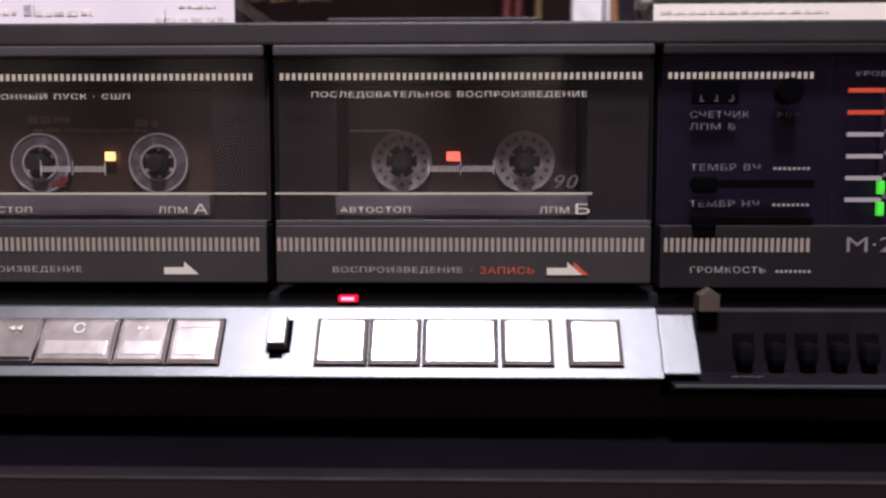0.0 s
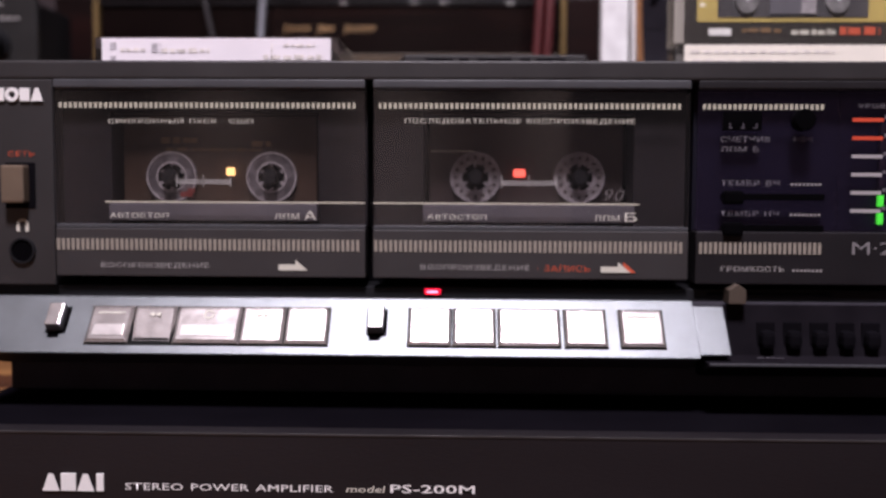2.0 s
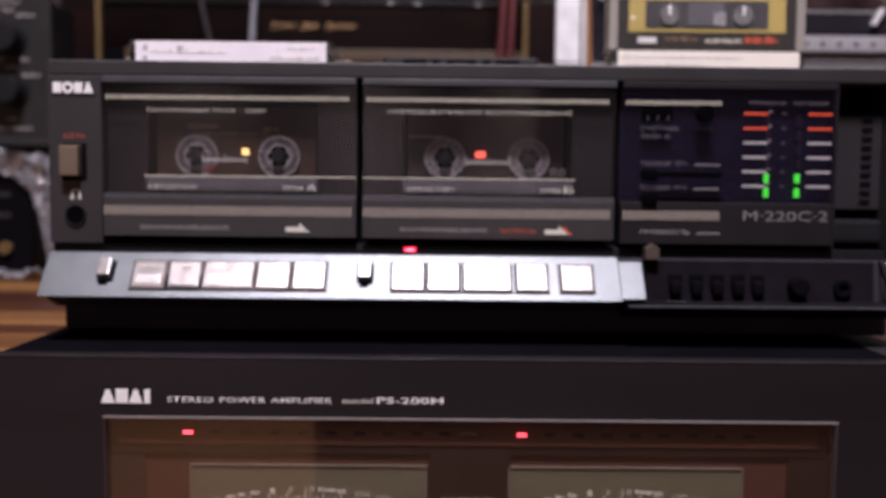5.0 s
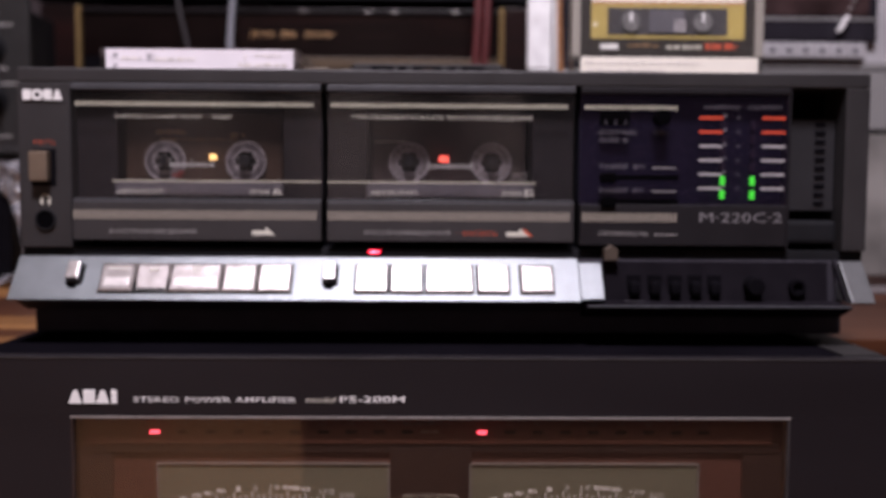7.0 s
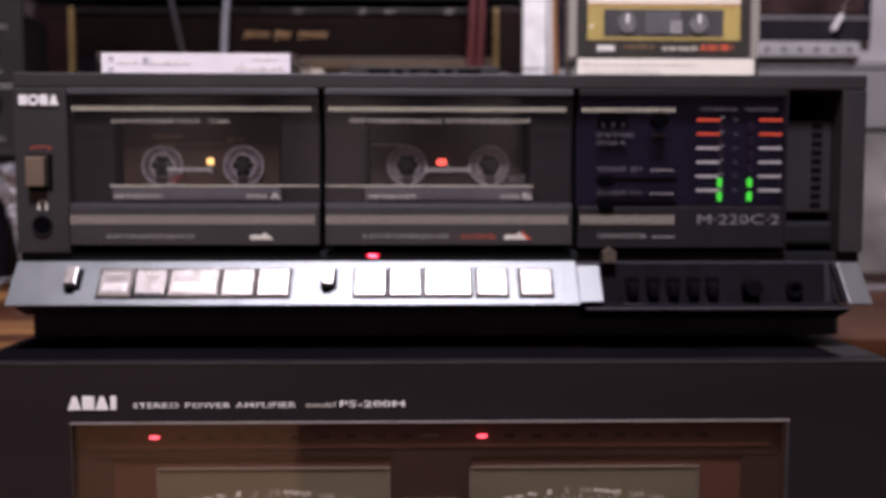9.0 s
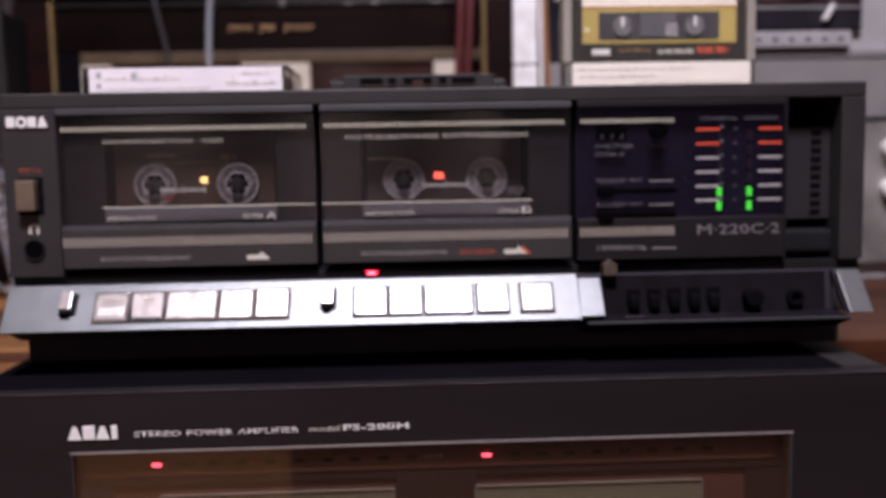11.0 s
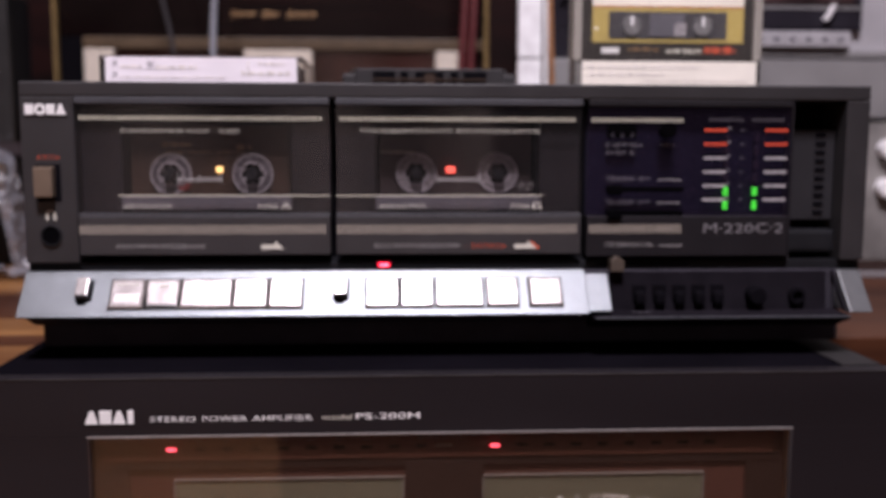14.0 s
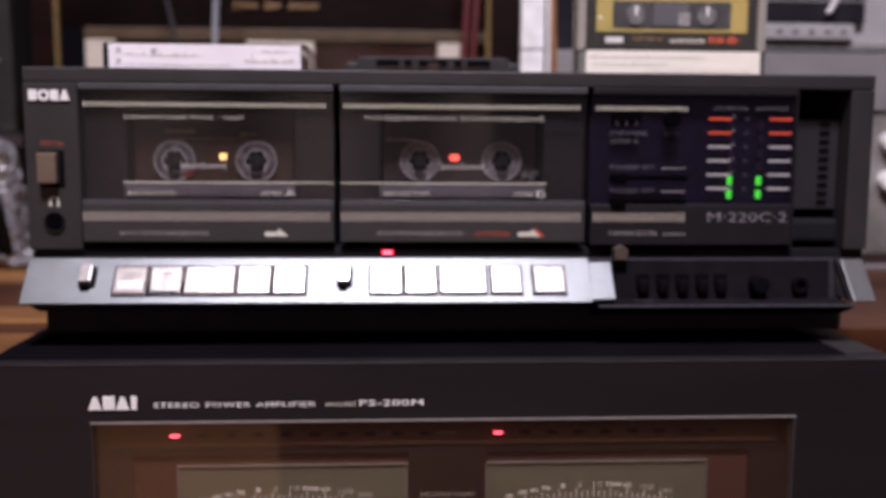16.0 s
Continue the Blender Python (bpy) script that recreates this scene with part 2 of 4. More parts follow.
def disc(name, x, z, r, y0, y1, mat, parent=None, seg=32, bev=0.0003, label="", r2=None):
    """A round thing whose axis runs along y."""
    bm = bmesh.new()
    bmesh.ops.create_cone(bm, cap_ends=True, segments=seg, radius1=r, radius2=r if r2 is None else r2, depth=y1 - y0)
    bmesh.ops.transform(bm, matrix=pose(x, (y0 + y1) / 2, z, -90), verts=bm.verts)
    return under(part(name, bevelled(bm, bev, 1) if bev else bm, mat, None, label), parent)


def ring(name, x, z, r0, r1, y0, y1, mat, parent=None, seg=40, label=""):
    bm = bmesh.new()
    loops = []
    for r, y in ((r0, y1), (r0, y0), (r1, y0), (r1, y1)):
        loops.append([bm.verts.new((x + r * math.cos(2 * math.pi * k / seg), y, z + r * math.sin(2 * math.pi * k / seg))) for k in range(seg)])
    for a in range(4):
        p, q = loops[a], loops[(a + 1) % 4]
        for k in range(seg):
            bm.faces.new((p[k], q[k], q[(k + 1) % seg], p[(k + 1) % seg]))
    bmesh.ops.recalc_face_normals(bm, faces=bm.faces)
    return under(part(name, bm, mat, None, label), parent)


def lettering(name, body, x0, x1, z0, z1, y, mat, parent=None, shear=0.0, bold=-0.004, space=1.1):
    """Printed words on a front that faces -y, filling the given width and height."""
    cu = bpy.data.curves.new(name, "FONT")
    cu.body, cu.shear, cu.resolution_u, cu.offset, cu.space_character, cu.space_word = body, shear, 2, bold, space, 1.3
    tmp = bpy.data.objects.new("tmp", cu)
    scene.collection.objects.link(tmp)
    me = bpy.data.meshes.new_from_object(tmp.evaluated_get(bpy.context.evaluated_depsgraph_get()))
    bpy.data.objects.remove(tmp)
    bpy.data.curves.remove(cu)
    co = np.array([v.co[:] for v in me.vertices])
    lo, hi = co.min(0), co.max(0)
    for v in me.vertices:
        v.co = (x0 + (v.co.x - lo[0]) / (hi[0] - lo[0]) * (x1 - x0), y, z0 + (v.co.y - lo[1]) / (hi[1] - lo[1]) * (z1 - z0))
    me.materials.clear()
    me.materials.append(mat)
    me.name = name
    return under(new(name, me), parent)


def dots(name, x0, x1, z, n, y, mat, parent):
    s = (x1 - x0) / n
    return many(name, [(x0 + s * k, x0 + s * k + s * 0.55, y, y + 0.0002, z - 0.0004, z + 0.0004) for k in range(n)], mat, parent)


def scribble(name, x0, x1, z0, z1, y, mat, parent, seed, n=9):
    """Writing that cannot be read: plain bars of its size."""
    rng = random.Random(seed)
    out, x = [], x0
    while x < x1:
        w = (x1 - x0) / n * rng.uniform(0.5, 1.5)
        out.append((x, min(x + w, x1), y, y + 0.0002, z0 + rng.uniform(0, 0.15) * (z1 - z0), z1 - rng.uniform(0, 0.25) * (z1 - z0)))
        x += w * 1.3
    return many(name, out, mat, parent)


def ticks(x0, x1, z0, z1, n, fill, y, mat, parent):
    """A row of printed marks, each an object on one shared mesh."""
    step = (x1 - x0) / n
    me = None
    for k in range(n):
        if me is None:
            first = many("tick_mark", [(0, step * fill, 0, 0.0003, z0, z1)], mat)
            me, ob = first.data, first
        else:
            ob = new("tick_mark", me)
        ob.location = (x0 + step * k, y, 0)
        under(ob, parent)


def tube(name, pts, r, mat, parent=None, label="", category=""):
    cu = bpy.data.curves.new(name, "CURVE")
    cu.dimensions, cu.bevel_depth, cu.bevel_resolution, cu.use_fill_caps = "3D", r, 4, True
    sp = cu.splines.new("NURBS")
    sp.points.add(len(pts) - 1)
    for p, q in zip(sp.points, pts):
        p.co = (*q, 1)
    sp.use_endpoint_u, sp.order_u, sp.resolution_u = True, 3, 8
    tmp = bpy.data.objects.new("tmp", cu)
    scene.collection.objects.link(tmp)
    me = bpy.data.meshes.new_from_object(tmp.evaluated_get(bpy.context.evaluated_depsgraph_get()))
    bpy.data.objects.remove(tmp)
    me.materials.clear()
    me.materials.append(mat)
    me.name = name
    for p in me.polygons:
        p.use_smooth = True
    return tagged(under(new(name, me), parent), label, category, "cables behind the deck")


# ---- the room ----
def wall(name, x, y, z, mat):
    ob = slab(name, x, y, z, mat, bev=0)
    return tagged(ob, kind="structure")


wall("wall_north", (-2.2, 2.2), (0.95, 1.05), (-0.9, 1.72), DARKWALL)
wall("wall_south", (-2.2, 0.30), (-2.7, -2.6), (-0.9, 1.72), STRIPED)
# unseen dark stretch of wall, added to dim reflections and bounce on the right
wall("reflection_wall_dark", (0.302, 2.2), (-2.7, -2.6), (-0.9, 1.72), DARKWALL)
# unseen low boards, added for the amplifier window to reflect: honey left, dark right
wall("reflection_board", (-2.2, -0.27), (-1.6, -1.5), (-0.9, -0.22), material("honey_reflection_board", (0.74, 0.42, 0.23), 0.6, vary=0.15, scale=5))
wall("reflection_board_dark", (-0.268, 2.2), (-1.6, -1.5), (-0.9, -0.22), material("dark_reflection_board", (0.13, 0.062, 0.052), 0.6, vary=0.2, scale=5))
wall("wall_west", (-2.3, -2.2), (-2.7, 1.05), (-0.9, 1.72), WALLP)
wall("wall_east", (2.2, 2.3), (-2.7, 1.05), (-0.9, 1.72), DARKWALL)
wall("floor", (-2.3, 2.3), (-2.7, 1.05), (-0.98, -0.9), FLOORM)
wall("ceiling", (-2.3, 2.3), (-2.7, 1.05), (1.72, 1.8), CEIL)
lamp = thing("ceiling_lamp", (-0.06, -0.88, 1.72), "round white ceiling lamp plate on the ceiling", "lamp")
bm = bmesh.new()
bmesh.ops.create_cone(bm, cap_ends=True, segments=48, radius1=0.2, radius2=0.19, depth=0.06)
bmesh.ops.transform(bm, matrix=pose(-0.06, -0.88, 1.69), verts=bm.verts)
under(part("lamp_body", bm, WHITE), lamp)

# ---- the oak sideboard: a low shelf for the amplifier, and a top that runs round it ----
board = thing("sideboard", (0, 0.2, -0.9), "oak veneer sideboard with dark streaked grain", "sideboard")
# left bands are darker wood; the right board's dark part paints the deck's shadow
for name, x, edges in (("left_board", (-1.1, -0.2245), (-0.02, 0.0625, 0.0925, 0.146, 0.243, 0.93)), ("right_board", (0.2125, 1.1), (0.0625, 0.335, 0.93))):
    dark = name == "right_board"
    for y0, y1 in zip(edges, edges[1:]):
        slab(name, x, (y0, y1 - 0.0004), (-0.04, -0.012), OAK_DARK_SHADED if dark else OAK, board, 0.0008)
        dark = not dark
slab("back_top", (-0.224, 0.212), (0.37, 0.93), (-0.04, -0.012), OAK, board, 0.003)
slab("low_shelf", (-1.1, 1.1), (-0.10, 0.93), (-0.19, -0.165), OAK, board, 0.003)
slab("left_side", (-1.1, -1.07), (-0.02, 0.93), (-0.165, -0.04), OAK, board, 0.001)
slab("right_side", (1.07, 1.1), (-0.02, 0.93), (-0.165, -0.04), OAK, board, 0.001)
slab("carcass", (-1.08, 1.08), (-0.08, 0.93), (-0.9, -0.19), OAK, board, 0.003)

def badge(name, shapes, z0, z1, y, parent):
    """A maker's mark as a row of plain white shapes."""
    for x0, x1, kind in shapes:
        if kind == "ring":
            ring(name, (x0 + x1) / 2, (z0 + z1) / 2, (x1 - x0) * 0.27, (x1 - x0) * 0.56, y, y + 0.0015, WHITE, parent, 28)
        elif kind == "peak":
            bm = bmesh.new()
            front = [bm.verts.new((x, y, z)) for x, z in ((x0, z0), (x1, z0), ((x0 + x1) / 2 + (x1 - x0) * 0.14, z1), ((x0 + x1) / 2 - (x1 - x0) * 0.14, z1))]
            bm.faces.new(front)
            bmesh.ops.recalc_face_normals(bm, faces=bm.faces)
            under(part(name, bm, WHITE), parent)
        else:
            slab(name, (x0, x1), (y, y + 0.0015), (z0, z1), WHITE, parent, 0.0001)


# ---- the cassette deck ----
deck = thing("cassette_deck", (0, 0.14, -0.0045), "charcoal twin cassette deck with silver key strip on an amplifier", "cassette deck")
XL, XR, TOP = -0.2147, 0.2158, 0.1338
slab("body", (XL + 0.002, XR - 0.002), (0.030, 0.285), (0.006, TOP - 0.001), PLASTIC, deck, 0.0015)
slab("top_rail", (XL, XR), (0.0, 0.034), (0.1264, TOP), PLASTIC, deck, 0.0009)
slab("left_panel", (XL, -0.1886), (0.0, 0.034), (0.0436, 0.1262), PLASTIC, deck, 0.0006)
slab("right_pillar", (0.2036, XR), (0.0, 0.034), (0.0436, 0.1262), PLASTIC, deck, 0.0006)
# near-black sheet painting the shade behind the gaps
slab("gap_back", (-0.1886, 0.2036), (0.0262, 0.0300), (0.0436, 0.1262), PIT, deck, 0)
slab("sill", (XL, XR), (0.004, 0.034), (0.0380, 0.0434), BLACK, deck, 0.0004)
slab("base", (-0.2085, 0.2050), (0.001, 0.275), (0.0005, 0.0385), UNDER, deck, 0.0012)
for fx in (-0.17, 0.17):
    for fy in (0.035, 0.25):
        bm = bmesh.new()
        bmesh.ops.create_cone(bm, cap_ends=True, segments=24, radius1=0.011, radius2=0.013, depth=0.0050)
        bmesh.ops.transform(bm, matrix=pose(fx, fy, -0.0020), verts=bm.verts)
        under(part("foot", bm, BLACK), deck)


def well(x0, x1, cx, shell, lamp_mat, lamp_x, title, words, tape_text, reel_mat):
    """One cassette compartment: cap, smoked lid, dark well, lower panel and prints."""
    slab("cap", (x0, x1), (-0.0004, 0.012), (0.1229, 0.1263), CAP, deck, 0.0006)
    low = slab("lower_panel", (x0, x1), (0.0, 0.012), (0.0474, 0.0668), PLASTIC_LOW, deck, 0.0005)
    slab("lid_edge", (x0, x1), (0.0008, 0.006), (0.0669, 0.0684), CAP, deck, 0.0003)
    lid = pane("lid", (x0, x1), (0.0006, 0.0022), (0.0685, 0.1226), SMOKE, deck, 0.0002, "smoked clear plastic lid")
    dy = -0.0062 if tape_text == "А" else 0.0014
    lamp_w = 0.0017 if tape_text == "А" else 0.0024
    wl, wr = cx - 0.0425, cx + 0.0425
    slab("well_side", (x0, wl), (0.008, 0.0262), (0.0675, 0.1228), SIDE, deck, 0.0004)
    slab("well_side", (wr, x1), (0.008, 0.0262), (0.0675, 0.1228), SIDE, deck, 0.0004)
    slab("well_head", (wl, wr), (0.008, 0.0205), (0.1135, 0.1228), SIDE, deck, 0.0004)
    slab("well_band", (wl, wr), (0.004, 0.0205), (0.0700, 0.0768), BAND, deck, 0.0004)
    # prints on the lid
    y = 0.0002
    ticks(x0 + 0.0022, x1 - 0.003, 0.1149, 0.1171, 59, 0.52, y, CREAM, lid)
    many("lid_line", [(wl if tape_text == "А" else x0, x1 if tape_text == "А" else wr + 0.001, y, y + 0.0003, 0.0771, 0.0777)], CREAM, lid)
    lettering("lid_lettering", title[0], title[1], title[2], 0.1088, 0.1111, y, TEXTM, lid)
    lettering("lid_lettering", "АВТОСТОП", wl + 0.002, wl + 0.0255, 0.0710, 0.0730, y, TEXTM, lid)
    lettering("lid_lettering", "ЛПМ", wr - 0.0165, wr - 0.0067, 0.0708, 0.0730, y, TEXTM, lid)
    lettering("lid_lettering", tape_text, wr - 0.0045, wr + 0.0002, 0.0706, 0.0740, y, TEXTM, lid)
    sx = cx - 0.0105 - (0.0028 if tape_text == "А" else 0.0004)
    many("tape_scale", [(sx + 0.00095 * k, sx + 0.00095 * k + 0.0005, y, y + 0.0003, 0.0848, 0.0866) for k in range(23)]
         + [(q, q + 0.0003, y, y + 0.0003, 0.0835, 0.0885) for q in (sx - 0.0003, sx + 0.0105, sx + 0.0215)] + [(sx, sx + 0.0215, y, y + 0.0003, 0.0847, 0.0850)], TEXTG, lid)
    # lower panel prints
    ticks(x0 + 0.0006, x1 - 0.0016, 0.0580, 0.0626, 62, 0.55, -0.0003, TAN, low)
    # spindles carrying the reels
    slab("lamp", (lamp_x - lamp_w, lamp_x + lamp_w), (0.0195 + dy, 0.0212 + dy), (0.0884, 0.0916), lamp_mat, deck, 0.0004, "small glowing indicator lamp")
    # the tape inside
    tape = thing("cassette", (cx, 0.0225, 0.0665), words, "cassette", "cassettes in the deck")
    slab("shell", (cx - 0.0405, cx + 0.0405), (0.0222 + dy, 0.0240 + dy), (0.0770, 0.1130), shell, tape, 0.0003)
    off, half, hz, rr = (0.0010, 0.0209, 0.0877, 0.0105) if tape_text == "А" else (0.0005, 0.0218, 0.0882, 0.0107)
    for hx in (cx - half + off, cx + half + off):
        ring("reel", hx, hz, 0.0058, rr, 0.0204 + dy, 0.0221 + dy, reel_mat, tape)
        ring("reel_rim", hx, hz, rr - 0.0007, rr, 0.0200 + dy, 0.0221 + dy, REELRIM if tape_text == "Б" else REEL, tape)
        ring("hub_rim", hx, hz, 0.0056, 0.0064, 0.0199 + dy, 0.0206 + dy, REELRIM if tape_text == "Б" else REEL, tape)
        if tape_text == "Б":
            many("reel_window", [(hx + 0.0083 * math.cos(a) - 0.0006, hx + 0.0083 * math.cos(a) + 0.0006, 0.0202 + dy, 0.0206 + dy, hz + 0.0083 * math.sin(a) - 0.0006, hz + 0.0083 * math.sin(a) + 0.0006)
                                 for a in [2 * math.pi * k / 16 for k in range(16)]], SHELL_B, tape)
        disc("hub_hole", hx, hz, 0.0057, 0.0214 + dy, 0.0221 + dy, HOLE, tape, 32, 0)
        for k in range(6):
            c, s = math.cos(k * math.pi / 3), math.sin(k * math.pi / 3)
            many("hub_tooth", [(-0.0006, 0.0006, 0.0207 + dy, 0.0213 + dy, 0.0042, 0.0058)], REEL, tape, place=lambda p, hx=hx, c=c, s=s: (hx + p[0] * c - p[2] * s, p[1], hz + p[0] * s + p[2] * c))
        disc("spindle", hx, hz, 0.0030, 0.0150 + dy, 0.0214 + dy, BLACK, deck, 20, 0.0004)
    return tape


LEADER = material("red_leader", (0.16, 0.025, 0.02), 0.5)
tape_a = well(-0.1882, -0.0629, -0.1254, SHELL_A, AMBER, -0.1205, ("СИНХРОННЫЙ ПУСК · СШП", -0.1662, -0.1080), "brown-black audio cassette in the deck's smoked compartment", "А", REEL_A)
tape_b = well(-0.0598, 0.0657, 0.0025, SHELL_B, RED_GLOW, -0.0004, ("ПОСЛЕДОВАТЕЛЬНОЕ ВОСПРОИЗВЕДЕНИЕ", -0.0471, 0.0439), "dark audio cassette with 90 printed, in the deck's smoked compartment", "Б", REEL)
lettering("cassette_print", "90", 0.0355, 0.0440, 0.0785, 0.0835, 0.0232, TEXTG, tape_b, 0.3)
# pale bar painting a reflected line of light over the cassette
slab("reflection_streak", (-0.0375, -0.0195), (0.0232, 0.0236), (0.0988, 0.0995), TEXTM, tape_b, 0)
scribble("cassette_print", -0.148, -0.108, 0.0985, 0.0998, 0.0157, GOLDTXT, tape_a, 3)
scribble("cassette_print", -0.150, -0.135, 0.1015, 0.1045, 0.0157, GOLDTXT, tape_a, 4, 3)
scribble("cassette_print", -0.112, -0.104, 0.1000, 0.1035, 0.0157, GOLDTXT, tape_a, 5, 2)
many("tape_leader", [(-0.1415, -0.1365, 0.0136, 0.0140, 0.0795, 0.0815), (-0.1385, -0.1355, 0.0136, 0.0140, 0.0812, 0.0830)], LEADER, tape_a)

# lower panel lettering of both compartments
F = -0.0003
lettering("panel_lettering", "ВОСПРОИЗВЕДЕНИЕ", -0.1697, -0.1259, 0.0505, 0.0529, F, TEXTG, deck)
lettering("panel_lettering", "ВОСПРОИЗВЕДЕНИЕ", -0.0406, 0.0028, 0.0505, 0.0529, F, TEXTG, deck)
lettering("panel_lettering", "· ЗАПИСЬ", 0.0058, 0.0268, 0.0505, 0.0529, F, REDTXT, deck)


def arrow(x, mat, d=0.0):
    bm = bmesh.new()
    pts = [(0, 0), (0, 0.0024), (0.0068, 0.0024), (0.0068, 0.0044), (0.0118, 0)]
    fs = [bm.verts.new((x + a, F - d, 0.0502 + b)) for a, b in pts]
    bm.faces.new(fs)
    bmesh.ops.recalc_face_normals(bm, faces=bm.faces)
    return under(part("arrow_print", bm, mat), deck)


arrow(-0.0978, TEXTM)
arrow(0.0311, TEXTM, 0.0002)
arrow(0.0332, REDTXT)

# ---- counter, tone and level section ----
CX0, CX1 = 0.0687, 0.1746
slab("cap", (CX0, CX1), (0.0, 0.012), (0.1229, 0.1263), PLASTIC_C, deck, 0.0006)
slab("lower_panel", (CX0, CX1), (0.0, 0.012), (0.0459, 0.0668), PLASTIC_C, deck, 0.0005)
slab("meter_back", (CX0, CX1), (0.0080, 0.0244), (0.0670, 0.1228), material("violet_black_panel", (0.005, 0.0045, 0.010), 0.5, spec=0.2, vary=0.15), deck, 0.0003)
pane("meter_window", (0.1245, CX1), (0.0006, 0.0022), (0.0669, 0.1227), VIOLET, deck, 0.0002, "violet smoked window over the level meter")
pane("counter_window", (CX0, 0.1242), (0.0006, 0.0022), (0.0669, 0.1227), VIOLET, deck, 0.0002, "violet smoked window over the tape counter")
y = 0.0002
ticks(0.0704, 0.1184, 0.1149, 0.1170, 24, 0.52, y, CREAM, deck)
ticks(0.0700, 0.1187, 0.0580, 0.0626, 25, 0.55, F, TAN, deck)
slab("counter", (0.0785, 0.0935), (-0.0003, 0.0030), (0.1068, 0.1142), HOLE, deck, 0.0004)
for k, x in enumerate((0.0797, 0.0845, 0.0893)):
    many("counter_digit", [(x + 0.0008, x + 0.0022, -0.0005, -0.0002, 0.1074, 0.1080), (x + 0.0010 + 0.0004 * k, x + 0.0015 + 0.0004 * k, -0.0005, -0.0002, 0.1080, 0.1096)], DIMTXT, deck)
disc("reset_button", 0.1095, 0.1108, 0.0043, -0.0030, 0.0030, HOLE, deck, 24, 0.0005)
lettering("panel_lettering", "СЧЕТЧИК", 0.0777, 0.0970, 0.1022, 0.1044, y, TEXTD, deck)
lettering("panel_lettering", "ЛПМ Б", 0.0777, 0.0925, 0.0984, 0.1004, y, TEXTD, deck)
lettering("panel_lettering", ">0<", 0.1060, 0.1135, 0.1022, 0.1044, y, TEXTD, deck)
lettering("panel_lettering", "ТЕМБР ВЧ", 0.0781, 0.1010, 0.0850, 0.0871, y, TEXTD, deck)
dots("dot_row", 0.1055, 0.1180, 0.0856, 8, y, TEXTG, deck)
lettering("panel_lettering", "ТЕМБР НЧ", 0.0781, 0.1010, 0.0730, 0.0751, y, TEXTD, deck)
dots("dot_row", 0.1055, 0.1180, 0.0736, 8, y, TEXTG, deck)
lettering("panel_lettering", "ГРОМКОСТЬ", 0.0788, 0.1035, 0.0510, 0.0531, F, TEXTG, deck)
dots("dot_row", 0.1070, 0.1191, 0.0515, 8, F, TEXTG, deck)
for zz in (0.0806, 0.0682):
    slab("slider_slot", (0.0785, 0.1190), (0.0004, 0.0030), (zz - 0.0013, zz + 0.0013), HOLE, deck, 0.0002)
    slab("slider_knob", (0.0790, 0.0868), (-0.0022, 0.0030), (zz - 0.0030, zz + 0.0024), HOLE, deck, 0.0012)
lettering("panel_lettering", "M·220C·2", 0.1300, 0.1722, 0.0580, 0.0630, F, material("steel_lettering", (0.20, 0.19, 0.20), 0.5, vary=0.1), deck, 0.0, 0.0, 1.0)
lettering("meter_lettering", "УРОВЕНЬ", 0.1309, 0.1495, 0.1156, 0.1172, y, TEXTD, deck)
lettering("meter_lettering", "ЗАПИСИ", 0.1535, 0.1700, 0.1156, 0.1172, y, TEXTD, deck)
for k in range(6):
    zz = 0.1110 - 0.00714 * k
    for x in (0.1289, 0.1609):
        slab("scale_bar", (x, x + 0.0118), (-0.0001, 0.0005), (zz - 0.0007, zz + 0.0007), RED_BAR if k < 2 else GREY_BAR, deck, 0)
    scribble("scale_figure", 0.1413, 0.1428, zz + 0.0003, zz + 0.0020, y, TEXTD, deck, 30 + k, 2)
    scribble("scale_figure", 0.1480, 0.1500, zz - 0.0006, zz + 0.0008, y, DIMTXT, deck, 40 + k, 2)
    for side, x in ((0, 0.1415), (1, 0.1570)):
        lit = k >= 4
        slab("level_segment", (x, x + 0.0022), (0.0040, 0.0060), (zz - 0.0055, zz - 0.0009), GREEN if lit else OFFSEG, deck, 0.0003)

# eject bay with its slotted plate
BAYM = material("bay_plate_plastic", (0.017, 0.0162, 0.0190), 0.5, vary=0.15, scale=40)
slab("bay_side", (0.1748, 0.1758), (0.0, 0.0244), (0.0436, 0.1262), PLASTIC_C, deck, 0.0003)
slab("bay_plate", (0.1770, 0.2030), (0.0110, 0.0160), (0.0640, 0.1115), BAYM, deck, 0.0005)
for k in range(10):
    slab("bay_slot", (0.1925, 0.1978), (0.0104, 0.0120), (0.0668 + 0.00455 * k, 0.0690 + 0.00455 * k), PIT, deck, 0)
slab("bay_flap", (0.1770, 0.2030), (0.0060, 0.0180), (0.0470, 0.0590), BLACK, deck, 0.0020)

# power side
lettering("power_lettering", "СЕТЬ", -0.2069, -0.1961, 0.0955, 0.0975, F, REDTXT, deck)
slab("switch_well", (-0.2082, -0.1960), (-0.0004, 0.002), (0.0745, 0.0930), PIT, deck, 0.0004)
slab("power_switch", (-0.2077, -0.1985), (-0.0055, 0.002), (0.0768, 0.0918), BROWN_KEY, deck, 0.0009, "brown rocker power switch")
ring("jack_ring", -0.2017, 0.0575, 0.0044, 0.0052, -0.0012, 0.003, BLACK, deck)
disc("jack_hole", -0.2017, 0.0575, 0.0044, -0.0006, 0.002, HOLE, deck, 24, 0)
